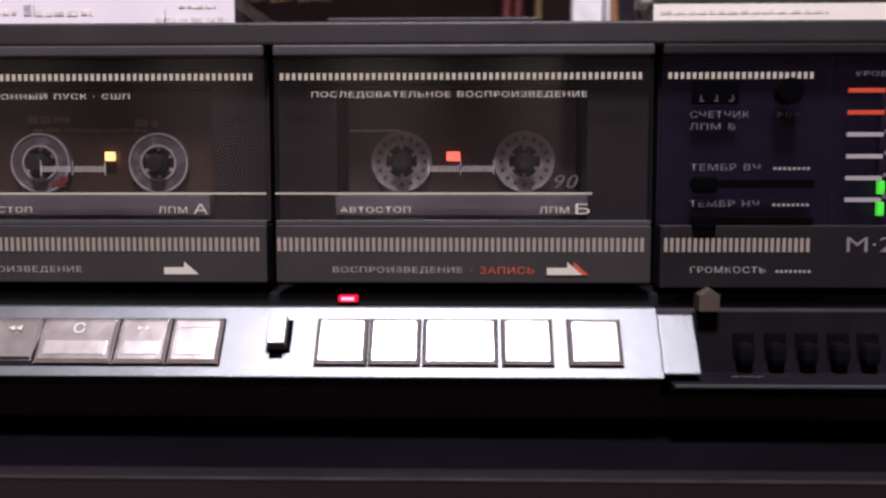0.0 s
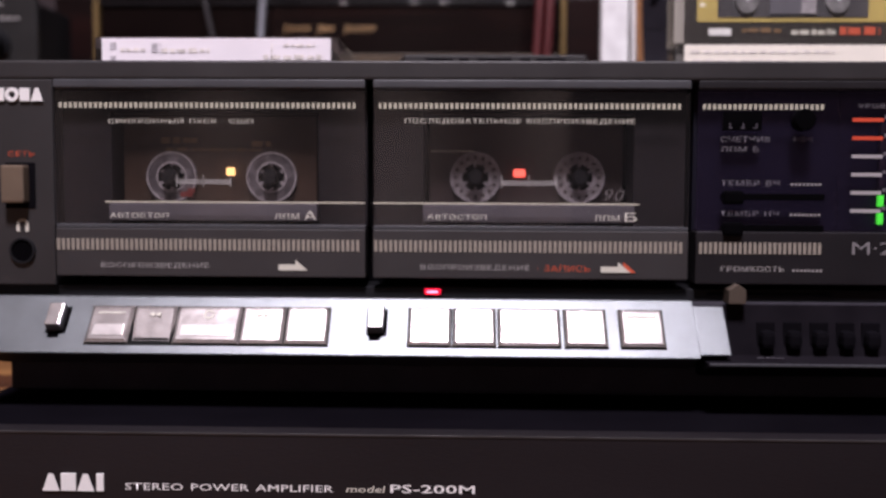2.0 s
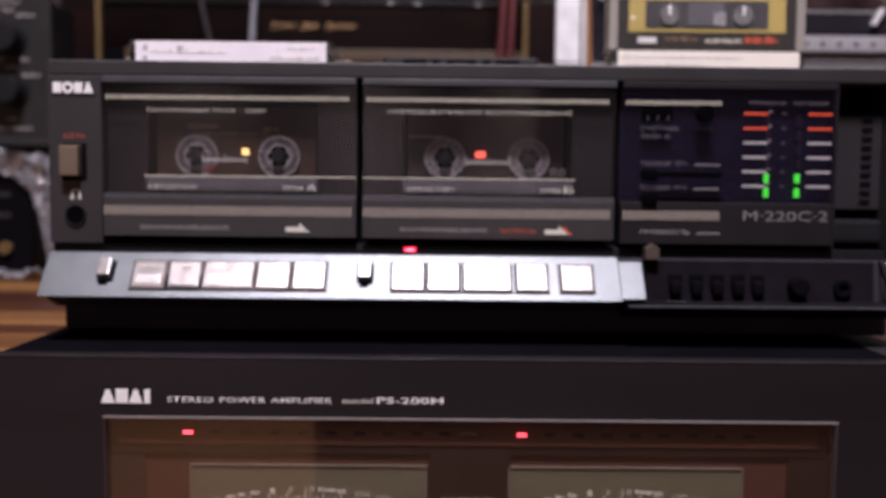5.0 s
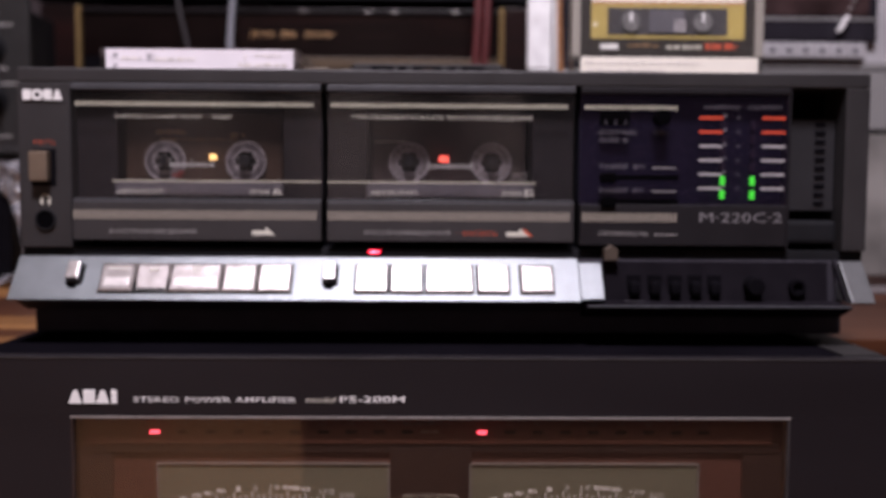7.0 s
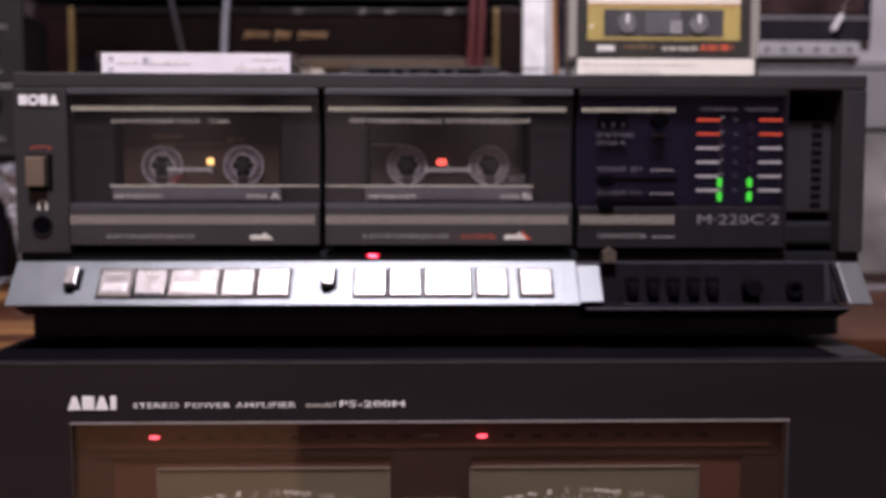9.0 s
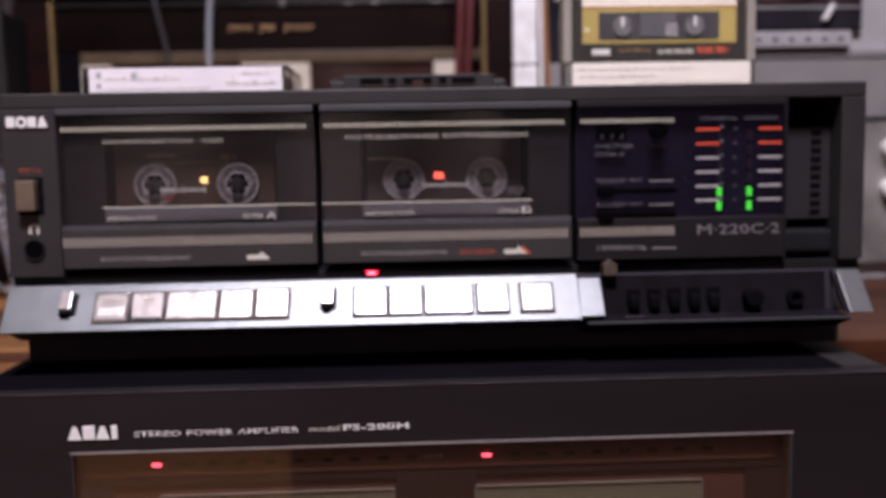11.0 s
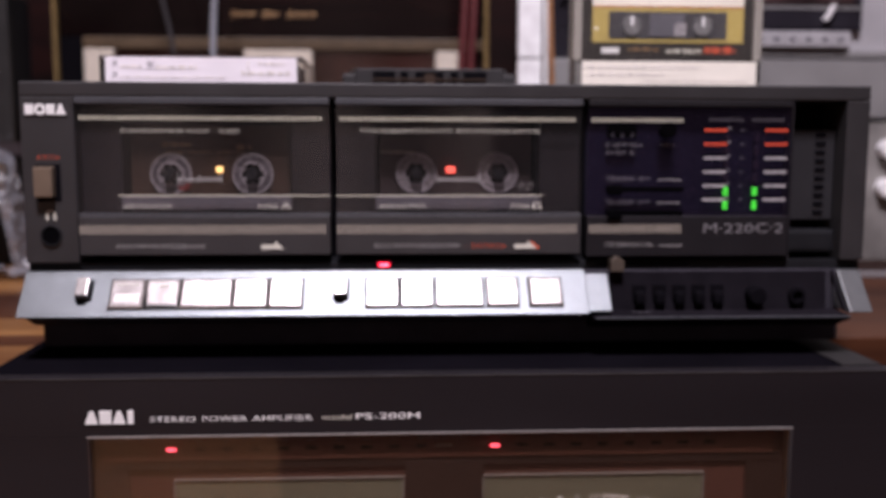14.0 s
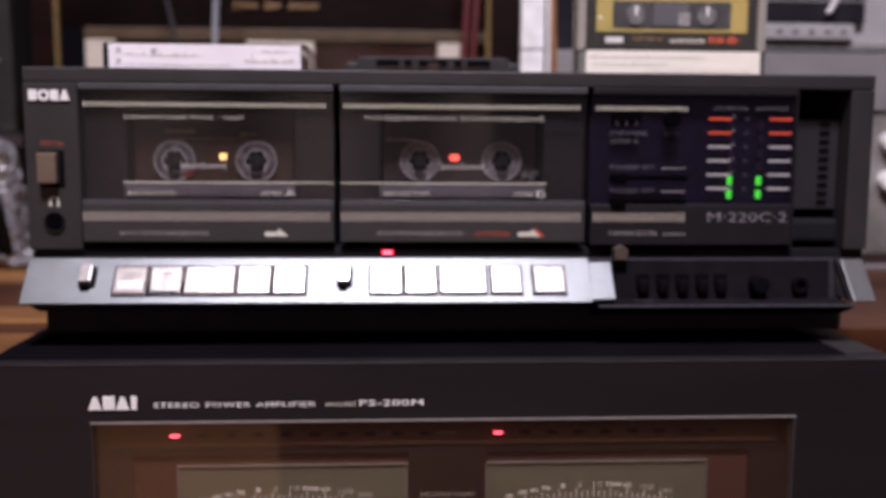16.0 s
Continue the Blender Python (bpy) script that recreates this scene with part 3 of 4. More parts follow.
for k in range(9):
    q = math.pi * (k + 0.5) / 9
    c0, s0 = -0.2015 + 0.0020 * math.cos(q), 0.0678 + 0.0020 * math.sin(q)
    many("headphone_print", [(c0 - 0.0005, c0 + 0.0005, F - 0.0002, 0.0002, s0 - 0.0005, s0 + 0.0005)], TEXTM, deck)
many("headphone_print", [(-0.2040, -0.2027, F - 0.0002, 0.0002, 0.0652, 0.0678), (-0.2003, -0.1990, F - 0.0002, 0.0002, 0.0652, 0.0678)], TEXTM, deck)
# brand badge as plain blocks
badge("badge", ((-0.2117, -0.2077, "block"), (-0.2070, -0.2020, "ring"), (-0.2013, -0.1973, "block"), (-0.1968, -0.1918, "peak")), 0.1174, 0.1226, -0.0010, deck)

# ---- the sloping key strip ----
ST, SB = Vector((0, -0.0010, 0.0393)), Vector((0, -0.0175, 0.0190))
RUN = (SB - ST).normalized()
OUT = Vector((0, RUN.z, -RUN.y))


def on_slope(p):
    """(x, height above the strip, distance down from its top edge) to the world."""
    return tuple(Vector((p[0], 0, 0)) + ST + OUT * p[1] + RUN * p[2])


SL = (SB - ST).length
STRIPP = [(ST.y, ST.z), (SB.y, SB.z), (SB.y + 0.004, SB.z - 0.0012), (0.006, SB.z - 0.001), (0.006, ST.z - 0.0005)]
prism("key_strip", STRIPP, XL, 0.0675, SILVER, deck, 0.0004, "silver-grey sloping key strip")
prism("strip_skirt", [(SB.y + 0.0035, SB.z - 0.0011), (0.000, 0.0120), (0.02, 0.0120), (0.02, SB.z)], XL + 0.003, 0.0675, UNDER, deck, 0.0003)


def slope_shape(name, points, height, mat, parent):
    """A flat printed shape on a key top, from (x, distance down) corners."""
    bm = bmesh.new()
    bm.faces.new([bm.verts.new(on_slope((px, height, pz))) for px, pz in points])
    bm.normal_update()
    if bm.faces[:][0].normal.dot(OUT) < 0:
        bmesh.ops.reverse_faces(bm, faces=bm.faces)
    return under(part(name, bm, mat), parent)


def key(x0, x1, tilt=0.0, sign="arrows"):
    slab("key_well", (x0 - 0.0004, x1 + 0.0004), (-0.003, 0.00030), (0.0049, 0.0225), KEYDARK, deck, 0.0001, place=on_slope)
    bm = bmesh.new()
    add_box(bm, x0 + 0.0003, x1 - 0.0003, -0.002, 0.0012, 0.0056, 0.0217)
    bmesh.ops.recalc_face_normals(bm, faces=bm.faces)
    top = [f for f in bm.faces if f.normal.y > 0.9]
    bmesh.ops.inset_region(bm, faces=top, thickness=0.0014, depth=0.0006)
    for v in bm.verts:
        q = v.co.copy()
        if q.y > 0:
            q.y -= tilt * (q.z - 0.0055) / 0.0165
        v.co = on_slope(q)
    bmesh.ops.bevel(bm, geom=list(bm.edges), offset=0.0003, segments=2, affect="EDGES")
    bmesh.ops.recalc_face_normals(bm, faces=bm.faces)
    k = under(part("key", bm, CHROME), deck)
    mx, h = (x0 + x1) / 2, 0.0020
    if sign in ("back", "forward"):
        d = -1 if sign == "back" else 1
        for c in (mx - 0.0012, mx + 0.0012):
            slope_shape("key_mark", [(c - 0.0011 * d, 0.0085), (c + 0.0011 * d, 0.0095), (c - 0.0011 * d, 0.0105)], h, TEXTM, k)
    elif sign == "round":
        turn = [2 * math.pi * i / 14 for i in range(14)]
        for p, q in zip(turn, turn[1:]):
            slope_shape("key_mark", [(mx + r * math.cos(e), 0.0094 + r * math.sin(e)) for r, e in ((0.0014, p), (0.0021, p), (0.0021, q), (0.0014, q))], h, TEXTM, k)
    else:
        slope_shape("key_mark", [(x0 + 0.0030, 0.0086), (x1 - 0.0030, 0.0086), (x1 - 0.0030, 0.0092), (x0 + 0.0030, 0.0092)], h, TEXTM, k)
    if not tilt:
        slab("key_plate", (x0 + 0.0024, x1 - 0.0024), (0.0012, 0.0020), (0.0140, 0.0192), PLATE, k, 0.0002, place=on_slope)
    return k


SWITCHM = material("grey_switch", (0.10, 0.10, 0.11), 0.4, metal=0.3, vary=0.15)
PLATE = material("key_plate_metal", (0.46, 0.43, 0.42), 0.34, metal=0.7, vary=0.12, scale=200)
for a, b, tilt, sign in ((-0.1711, -0.1541, 0, "bar"), (-0.1537, -0.1370, 0.0018, "back"), (-0.1365, -0.1110, 0, "round"), (-0.1105, -0.0935, 0, "forward"), (-0.0929, -0.0762, 0, "bar"),
                         (-0.0448, -0.0283, 0, "bar"), (-0.0273, -0.0110, 0, "back"), (-0.0097, 0.0142, 0, "forward"), (0.0160, 0.0322, 0, "bar"), (0.0376, 0.0545, 0, "bar")):
    key(a, b, tilt, sign)
for x in (-0.1872, -0.0606):
    # slot, with a black margin that paints the switch's shaded right side
    slab("switch_slot_shade", (x - 0.0007, x + 0.0073), (-0.002, 0.0003), (0.0054, 0.0174), HOLE, deck, 0, place=on_slope)
    slab("switch_slot_shade", (x + 0.0006, x + 0.0048), (-0.002, 0.0003), (0.0175, 0.0194), HOLE, deck, 0, place=on_slope)
    body = slab("slide_switch", (x, x + 0.0062), (-0.001, 0.0042), (0.0060, 0.0165), SWITCHM, deck, 0.0007, place=on_slope)
    slab("switch_cap", (x + 0.0003, x + 0.0059), (0.0042, 0.0049), (0.0063, 0.0163), CHROME, body, 0.0003, place=on_slope)

lens = slab("record_lamp", (-0.0392, -0.0325), (0.0010, 0.0052), (0.0406, 0.0429), RED_LENS, deck, 0.0006, "glowing red record lamp")
slab("lamp_core", (-0.0381, -0.0337), (0.0006, 0.0012), (0.0413, 0.0423), RED_PINK, lens, 0.0002)
VOLKEY = material("brown_slider", (0.10, 0.078, 0.062), 0.4, metal=0.2, vary=0.15)
slab("volume_slot", (0.0745, 0.1240), (0.0030, 0.0060), (0.0408, 0.0420), PIT, deck, 0.0002)
bm = bmesh.new()
house = ((0.0810, 0.0385), (0.0878, 0.0385), (0.0878, 0.0440), (0.0844, 0.0464), (0.0810, 0.0440))
front = [bm.verts.new((x, -0.0045, z)) for x, z in house]
back = [bm.verts.new((x, 0.0055, z)) for x, z in house]
bm.faces.new(front)
bm.faces.new(back[::-1])
for i in range(5):
    bm.faces.new((front[i], back[i], back[(i + 1) % 5], front[(i + 1) % 5]))
under(part("volume_knob", bevelled(bm, 0.0004), VOLKEY, None, "brown volume slider knob"), deck)

# socket tray under the level section
TT, TB = ST + RUN * 0.0018 - OUT * 0.0012, ST + RUN * (SL - 0.0022) - OUT * 0.0012
prism("silver_tab", [(TT.y, TT.z), (TB.y, TB.z), (TB.y + 0.003, TB.z - 0.001), (0.006, TB.z), (0.006, TT.z - 0.001)], 0.0677, 0.0797, SILVER, deck, 0.0005)
ENDCAP = material("grey_end_cap", (0.105, 0.108, 0.112), 0.4, metal=0.35, vary=0.1, scale=90)
TRAY = material("tray_plastic", (0.0115, 0.0100, 0.0130), 0.9, spec=0.0, vary=0.2)
prism("tray_back", [(0.0006, 0.0378), (-0.0016, 0.0175), (0.012, 0.0170), (0.012, 0.0378)], 0.0800, 0.1965, TRAY, deck, 0.0003)
prism("tray_floor", [(-0.0185, 0.0172), (-0.0185, 0.0158), (-0.004, 0.0100), (0.012, 0.0100), (0.012, 0.0178), (-0.003, 0.0178)], 0.0700, 0.2018, TRAY, deck, 0.0003)
prism("tray_end", [(ST.y, ST.z - 0.001), (SB.y, SB.z), (SB.y + 0.004, SB.z - 0.0012), (0.006, SB.z), (0.006, ST.z - 0.001)], 0.2020, 0.2138, ENDCAP, deck, 0.0005)
prism("tray_cheek", [(0.0, 0.0385), (-0.0165, 0.0195), (-0.0130, 0.0195), (0.003, 0.0385)], 0.1992, 0.2000, TRAY, deck, 0.0003)
for x in (0.0968, 0.1073, 0.1177, 0.1281, 0.1380):
    slab("tray_knob", (x - 0.0028, x + 0.0028), (-0.0060, 0.004), (0.0207, 0.0280), PIT, deck, 0.0022)
    slab("tray_knob_slot", (x - 0.0036, x + 0.0036), (-0.0012, 0.004), (0.0188, 0.0310), PIT, deck, 0.0004)
slab("tray_lip", (0.0705, 0.2016), (-0.0190, -0.0176), (0.0164, 0.0174), CAP, deck, 0.0003)
disc("round_knob", 0.1574, 0.0258, 0.0046, -0.0080, 0.006, PIT, deck, 28, 0.0007)
ring("socket", 0.1802, 0.0250, 0.0026, 0.0042, -0.0040, 0.006, PIT, deck, 28)
disc("socket_hole", 0.1802, 0.0250, 0.0027, -0.0020, 0.004, PIT, deck, 20, 0)
scribble("tray_lettering", 0.090, 0.100, 0.0186, 0.0189, -0.0125, TEXTD, deck, 50, 4)

# ---- the power amplifier below ----
amp = thing("power_amplifier", (0, 0.1, -0.165), "black stereo power amplifier with brown smoked meter window, on a shelf", "amplifier")
AY, AT = -0.0475, -0.0040
WORN_SHADED = material("worn_shaded_edge", (0.026, 0.023, 0.024), 0.5, vary=0.4, scale=40)
slab("chassis", (-0.2235, 0.2115), (AY + 0.010, 0.335), (-0.155, AT - 0.0005), AMP_TOP, amp, 0.001)
WL, WR, WT, WB = -0.1722, 0.1604, -0.0312, -0.128
slab("face_top", (-0.232, 0.220), (AY, AY + 0.0095), (WT, AT), AMP_FACE, amp, 0)
slab("face_left", (-0.232, WL), (AY, AY + 0.0095), (WB, WT - 0.00005), AMP_FACE, amp, 0)
slab("face_right", (WR, 0.220), (AY, AY + 0.0095), (WB, WT - 0.00005), AMP_FACE, amp, 0)
slab("face_bottom", (-0.232, 0.220), (AY, AY + 0.0095), (-0.158, WB - 0.00005), AMP_FACE, amp, 0)
slab("front_edge", (-0.2318, 0.2198), (AY - 0.0003, AY + 0.0010), (AT - 0.0006, AT + 0.0002), WORN_SHADED, amp, 0.0002)
# bright top edge, dark side edges: the fall of light is in their colours
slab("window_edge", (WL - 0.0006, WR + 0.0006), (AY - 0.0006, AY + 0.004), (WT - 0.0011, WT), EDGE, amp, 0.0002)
slab("window_edge", (WR - 0.0008, WR + 0.0004), (AY - 0.0006, AY + 0.004), (WB, WT - 0.0012), WORN_SHADED, amp, 0.0002)
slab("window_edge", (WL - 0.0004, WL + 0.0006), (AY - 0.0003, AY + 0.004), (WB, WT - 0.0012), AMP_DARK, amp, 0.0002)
pane("window_pane", (WL + 0.0008, WR - 0.001), (AY + 0.0012, AY + 0.003), (WB, WT - 0.0013), BROWN_PANE, amp, 0, "brown smoked acrylic window")
IY = AY + 0.0093
slab("inner_back", (WL, WR), (IY - 0.0006, IY + 0.0006), (WB, WT), AMP_IN, amp, 0)
slab("lamp_rail", (WL + 0.004, WR - 0.006), (IY - 0.0036, IY - 0.0008), (-0.0455, -0.0330), material("rail_brown", (0.15, 0.062, 0.046), 0.5, vary=0.2, scale=9), amp, 0.0003)
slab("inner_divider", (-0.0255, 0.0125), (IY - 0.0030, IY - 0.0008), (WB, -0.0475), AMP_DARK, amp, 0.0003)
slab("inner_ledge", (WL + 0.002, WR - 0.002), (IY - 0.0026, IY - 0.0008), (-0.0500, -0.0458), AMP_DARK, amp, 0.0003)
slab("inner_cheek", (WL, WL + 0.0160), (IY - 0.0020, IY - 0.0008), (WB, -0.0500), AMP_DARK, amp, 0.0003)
# right cheek is wider, its dark colour also standing in for dimmer light there
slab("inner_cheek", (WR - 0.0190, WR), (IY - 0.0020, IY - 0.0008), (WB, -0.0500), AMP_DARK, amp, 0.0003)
LY = IY - 0.0042
for base, lit in ((-0.1357, 0), (0.0174, 0)):
    for k in range(10 if base < 0 else 9):
        x = base + 0.0131 * k
        lens = slab("level_lamp", (x - 0.0027, x + 0.0027), (LY, LY + 0.0014), (-0.0409, -0.0390), BLACK if k else RED_LENS, amp, 0.0005)
        if not k:
            slab("lamp_core", (x - 0.0021, x + 0.0021), (LY - 0.0003, LY + 0.0002), (-0.0407, -0.0392), RED_PINK, lens, 0.0002)
        if k:
            scribble("lamp_figure", x - 0.0018, x + 0.0018, -0.0366, -0.0357, LY + 0.0004, TEXTD, amp, 60 + k, 2)
scribble("rail_lettering", -0.020, 0.004, -0.0362, -0.0351, LY + 0.0004, TEXTD, amp, 71, 6)
scribble("rail_lettering", -0.0115, -0.0030, -0.0404, -0.0391, LY + 0.0004, TEXTG, amp, 72, 5)
lettering("rail_lettering", "PROTECTION", -0.0196, 0.0059, -0.0716, -0.0697, IY - 0.0034, TEXTM, amp)
for m0, m1 in ((-0.1345, -0.0270), (0.0125, 0.1197)):
    meter = slab("meter", (m0, m1), (IY - 0.0024, IY - 0.0008), (WB, -0.0558), METER, amp, 0.0002, "pale meter plate with white scale")
    many("meter_frame", [(m0 - 0.0010, m0, IY - 0.0032, IY - 0.0008, WB, -0.0554), (m1, m1 + 0.0010, IY - 0.0032, IY - 0.0008, WB, -0.0554), (m0, m1, IY - 0.0032, IY - 0.0008, -0.0558, -0.0554)], EDGE, amp)
    fx = m0 + 0.0531
    curve = lambda x: -0.0668 - (x - fx) ** 2 / 0.32
    for txt, d in (("1", -0.0160), ("3", -0.0079), ("10", 0.0012), ("100", 0.0259), ("200", 0.0350)):
        w = 0.0011 * len(txt)
        X = fx + d
        lettering("meter_figure", txt, X - w, X + w, curve(X) - 0.0013, curve(X) + 0.0013, IY - 0.0027, WHITE, meter)
    for k, d in enumerate((-0.042, -0.0355, -0.0300, -0.0240, 0.0072, 0.0115, 0.0160)):
        X = fx + d
        scribble("meter_figure", X - 0.0020, X + 0.0020, curve(X) - 0.0011, curve(X) + 0.0011, IY - 0.0027, WHITE, meter, 80 + k, 3)
    for k in range(30):
        X = fx - 0.043 + 0.0028 * k
        lean = (X - fx) * 0.55
        many("meter_mark", [(-0.0003, 0.0003, IY - 0.0028, IY - 0.0025, 0, 0.0035 if k % 3 else 0.0050)], WHITE, meter,
             place=lambda p, X=X, lean=lean: (X + p[0] + lean * (p[2] - 0.005) * 6, p[1], curve(X) - 0.0068 + p[2]))
slab("top_border", (0.1895, 0.2092), (-0.0370, 0.0750), (AT - 0.0004, AT + 0.0004), material("mottled_grey_strip", (0.016, 0.0145, 0.0148), 0.7, vary=0.5, scale=30, spec=0.3), amp, 0.0003, "paler mottled grey strip along the top edge")
# printing on the amplifier
G = AY - 0.0003
badge("badge", ((-0.1733, -0.1670, "peak"), (-0.1666, -0.1612, "block"), (-0.1608, -0.1545, "peak"), (-0.1538, -0.1512, "block")), -0.0253, -0.0190, G - 0.0004, amp)
lettering("face_lettering", "STEREO POWER AMPLIFIER", -0.1436, -0.0690, -0.0247, -0.0222, G, WHITE, amp, 0.0, 0.004, 1.04)
lettering("face_lettering", "model", -0.0645, -0.0505, -0.0246, -0.0222, G, TEXTM, amp, 0.15, 0.006, 1.0)
lettering("face_lettering", "PS-200M", -0.0488, -0.0188, -0.0246, -0.0216, G, WHITE, amp, 0.0, 0.012, 1.02)
for fx in (-0.15, 0.15):
    for fy in (0.0, 0.28):
        bm = bmesh.new()
        bmesh.ops.create_cone(bm, cap_ends=True, segments=24, radius1=0.014, radius2=0.014, depth=0.011)
        bmesh.ops.transform(bm, matrix=pose(fx, fy, -0.1596), verts=bm.verts)
        under(part("foot", bm, BLACK), amp)

# ---- on top of the deck ----
DT = TOP + 0.0002
# cassette case lying flat, spine to the front
case = thing("cassette_case", (-0.134, 0.08, DT), "white-spined cassette case lying flat on the deck", "cassette case")
pane("case_shell", (-0.1890, -0.0800), (0.0450, 0.1150), (DT, DT + 0.0164), CLEAR, case, 0.0008, "clear plastic shell")
slab("spine_card", (-0.1855, -0.0830), (0.0436, 0.0452), (DT + 0.0006, DT + 0.0156), PAPER, case, 0.0002, "white paper spine with faint writing")
slab("tape_inside", (-0.1840, -0.0850), (0.0480, 0.1120), (DT + 0.0025, DT + 0.0140), SHELL_B, case, 0.001)
s = 0.0433
scribble("spine_lettering", -0.1815, -0.1790, DT + 0.0105, DT + 0.0140, s, INK, case, 90, 2)
scribble("spine_lettering", -0.1815, -0.1790, DT + 0.0045, DT + 0.0085, s, INK, case, 91, 2)
scribble("spine_lettering", -0.1770, -0.1660, DT + 0.0095, DT + 0.0115, s, INK_SOFT, case, 92, 5)
scribble("spine_lettering", -0.1630, -0.1590, DT + 0.0090, DT + 0.0140, s, INK, case, 93, 2)
scribble("spine_lettering", -0.1585, -0.1370, DT + 0.0092, DT + 0.0112, s, INK_SOFT, case, 94, 8)
scribble("spine_lettering", -0.1770, -0.1200, DT + 0.0045, DT + 0.0052, s, INK_SOFT, case, 95, 14)
scribble("spine_lettering", -0.1040, -0.0900, DT + 0.0118, DT + 0.0130, s, INK_SOFT, case, 96, 5)
scribble("spine_lettering", -0.1130, -0.0860, DT + 0.0062, DT + 0.0085, s, INK_SOFT, case, 97, 8)
many("spine_line", [(-0.1095, -0.1090, s, s + 0.0002, DT + 0.0050, DT + 0.0135)], INK_SOFT, case)

# bare dark cassette lying flat, tape edge to the front
bare = thing("cassette", (0.0, 0.1, DT), "bare black cassette lying flat, tape edge outwards", "cassette")
slab("shell", (-0.0512, 0.0502), (0.0760, 0.1380), (DT, DT + 0.0088), PLASTIC, bare, 0.0012)
bm = bmesh.new()
a = [bm.verts.new(v) for v in ((-0.0435, 0.0735, DT), (0.0425, 0.0735, DT), (0.0470, 0.0960, DT), (-0.0480, 0.0960, DT))]
b = [bm.verts.new((v.co.x, v.co.y, DT + 0.0112)) for v in a]
bm.faces.new(a[::-1])
bm.faces.new(b)
for i in range(4):
    bm.faces.new((a[i], a[(i + 1) % 4], b[(i + 1) % 4], b[i]))
under(part("thick_edge", bevelled(bm, 0.0005), PLASTIC), bare)
many("edge_opening", [(-0.0335, -0.0205, 0.0730, 0.0740, DT + 0.0016, DT + 0.0098), (-0.0175, -0.0130, 0.0730, 0.0740, DT + 0.0016, DT + 0.0098),
                      (-0.0090, 0.0075, 0.0730, 0.0740, DT + 0.0016, DT + 0.0098), (0.0115, 0.0160, 0.0730, 0.0740, DT + 0.0016, DT + 0.0098), (0.0190, 0.0325, 0.0730, 0.0740, DT + 0.0016, DT + 0.0098)], PIT, bare)
many("tape_strip", [(-0.0335, 0.0325, 0.0725, 0.0729, DT + 0.0052, DT + 0.0062)], SHELL_A, bare)
slab("pressure_pad", (-0.0035, 0.0025), (0.0722, 0.0726), (DT + 0.0035, DT + 0.0085), SHELL_A, bare, 0)
bare.location, bare.scale = (-0.009, 0.1, DT), (1.0, 1.0, 1.14)

# upright boxed cassette: yellow and white label, ivory card below
box = thing("boxed_cassette", (0.124, 0.06, DT), "boxed cassette with white and mustard label standing upright on the deck", "cassette case")
BY, BX0, BX1 = 0.0500, 0.0706, 0.1772
pane("case_front", (BX0, BX1), (BY, BY + 0.0012), (DT, DT + 0.0700), CLEAR, box, 0.0004, "clear scuffed plastic front")
pane("case_back", (BX0, BX1), (BY + 0.0155, BY + 0.0167), (DT, DT + 0.0700), CLEAR, box, 0.0004)
for x in (BX0, BX1 - 0.0014):
    pane("case_side", (x, x + 0.0014), (BY + 0.0013, BY + 0.0154), (DT, DT + 0.0700), CLEAR, box, 0.0003)
pane("case_top", (BX0 + 0.0015, BX1 - 0.0015), (BY + 0.0013, BY + 0.0154), (DT + 0.0686, DT + 0.0700), CLEAR, box, 0.0003)
slab("shell", (0.0748, 0.1735), (BY + 0.0024, BY + 0.0125), (DT + 0.0163, DT + 0.0665), material("grey_black_shell", (0.032, 0.028, 0.026), 0.4, vary=0.1), box, 0.001)
RIM = pane_material("frosted_case_rim", (0.9, 0.88, 0.85), rough=0.2, haze=0.5, haze_color=(0.58, 0.54, 0.48))
for x in (BX0 - 0.0002, BX1 - 0.0044):
    pane("case_rim", (x, x + 0.0046), (BY - 0.0004, BY + 0.0160), (0.1508, DT + 0.0702), RIM, box, 0.0006)
pane("case_rim", (BX0 + 0.0046, BX1 - 0.0046), (BY - 0.0004, BY + 0.0160), (DT + 0.0665, DT + 0.0702), RIM, box, 0.0006)
LY2 = BY + 0.0020
HUB = material("grey_hub_plastic", (0.17, 0.165, 0.165), 0.4, vary=0.4, scale=250)
slab("white_label", (0.0812, 0.1672), (LY2, LY2 + 0.0006), (0.1791, 0.1920), IVORY, box, 0)
slab("yellow_label", (0.0812, 0.1672), (LY2, LY2 + 0.0006), (0.1603, 0.1785), YELLOW, box, 0)
slab("label_line", (0.0812, 0.1672), (LY2 - 0.0002, LY2 + 0.0006), (0.1784, 0.1792), material("orange_rule", (0.45, 0.16, 0.06), 0.6), box, 0)
slab("tape_window", (0.0903, 0.1576), (LY2 - 0.0004, LY2 + 0.0008), (0.1622, 0.1763), material("smoky_grey_window", (0.075, 0.072, 0.078), 0.25, vary=0.2), box, 0.0002)
for x in (0.1032, 0.1436):
    disc("hub", x, 0.1688, 0.0052, LY2 - 0.0016, LY2 - 0.0004, HUB, box, 28, 0.0002)
    many("hub_tooth", [(x - 0.0007, x + 0.0007, LY2 - 0.0022, LY2 - 0.0016, 0.1688, 0.1735)], WHITE, box)
slab("window_gap", (0.1135, 0.1330), (LY2 - 0.0009, LY2 - 0.0004), (0.1635, 0.1751), BAND, box, 0)
slab("window_glint", (0.1275, 0.1340), (LY2 - 0.0012, LY2 - 0.0008), (0.1635, 0.1703), REEL, box, 0.0003)
slab("maker_mark", (0.0866, 0.0966), (LY2, LY2 + 0.0008), (0.1546, 0.1576), WHITE, box, 0)
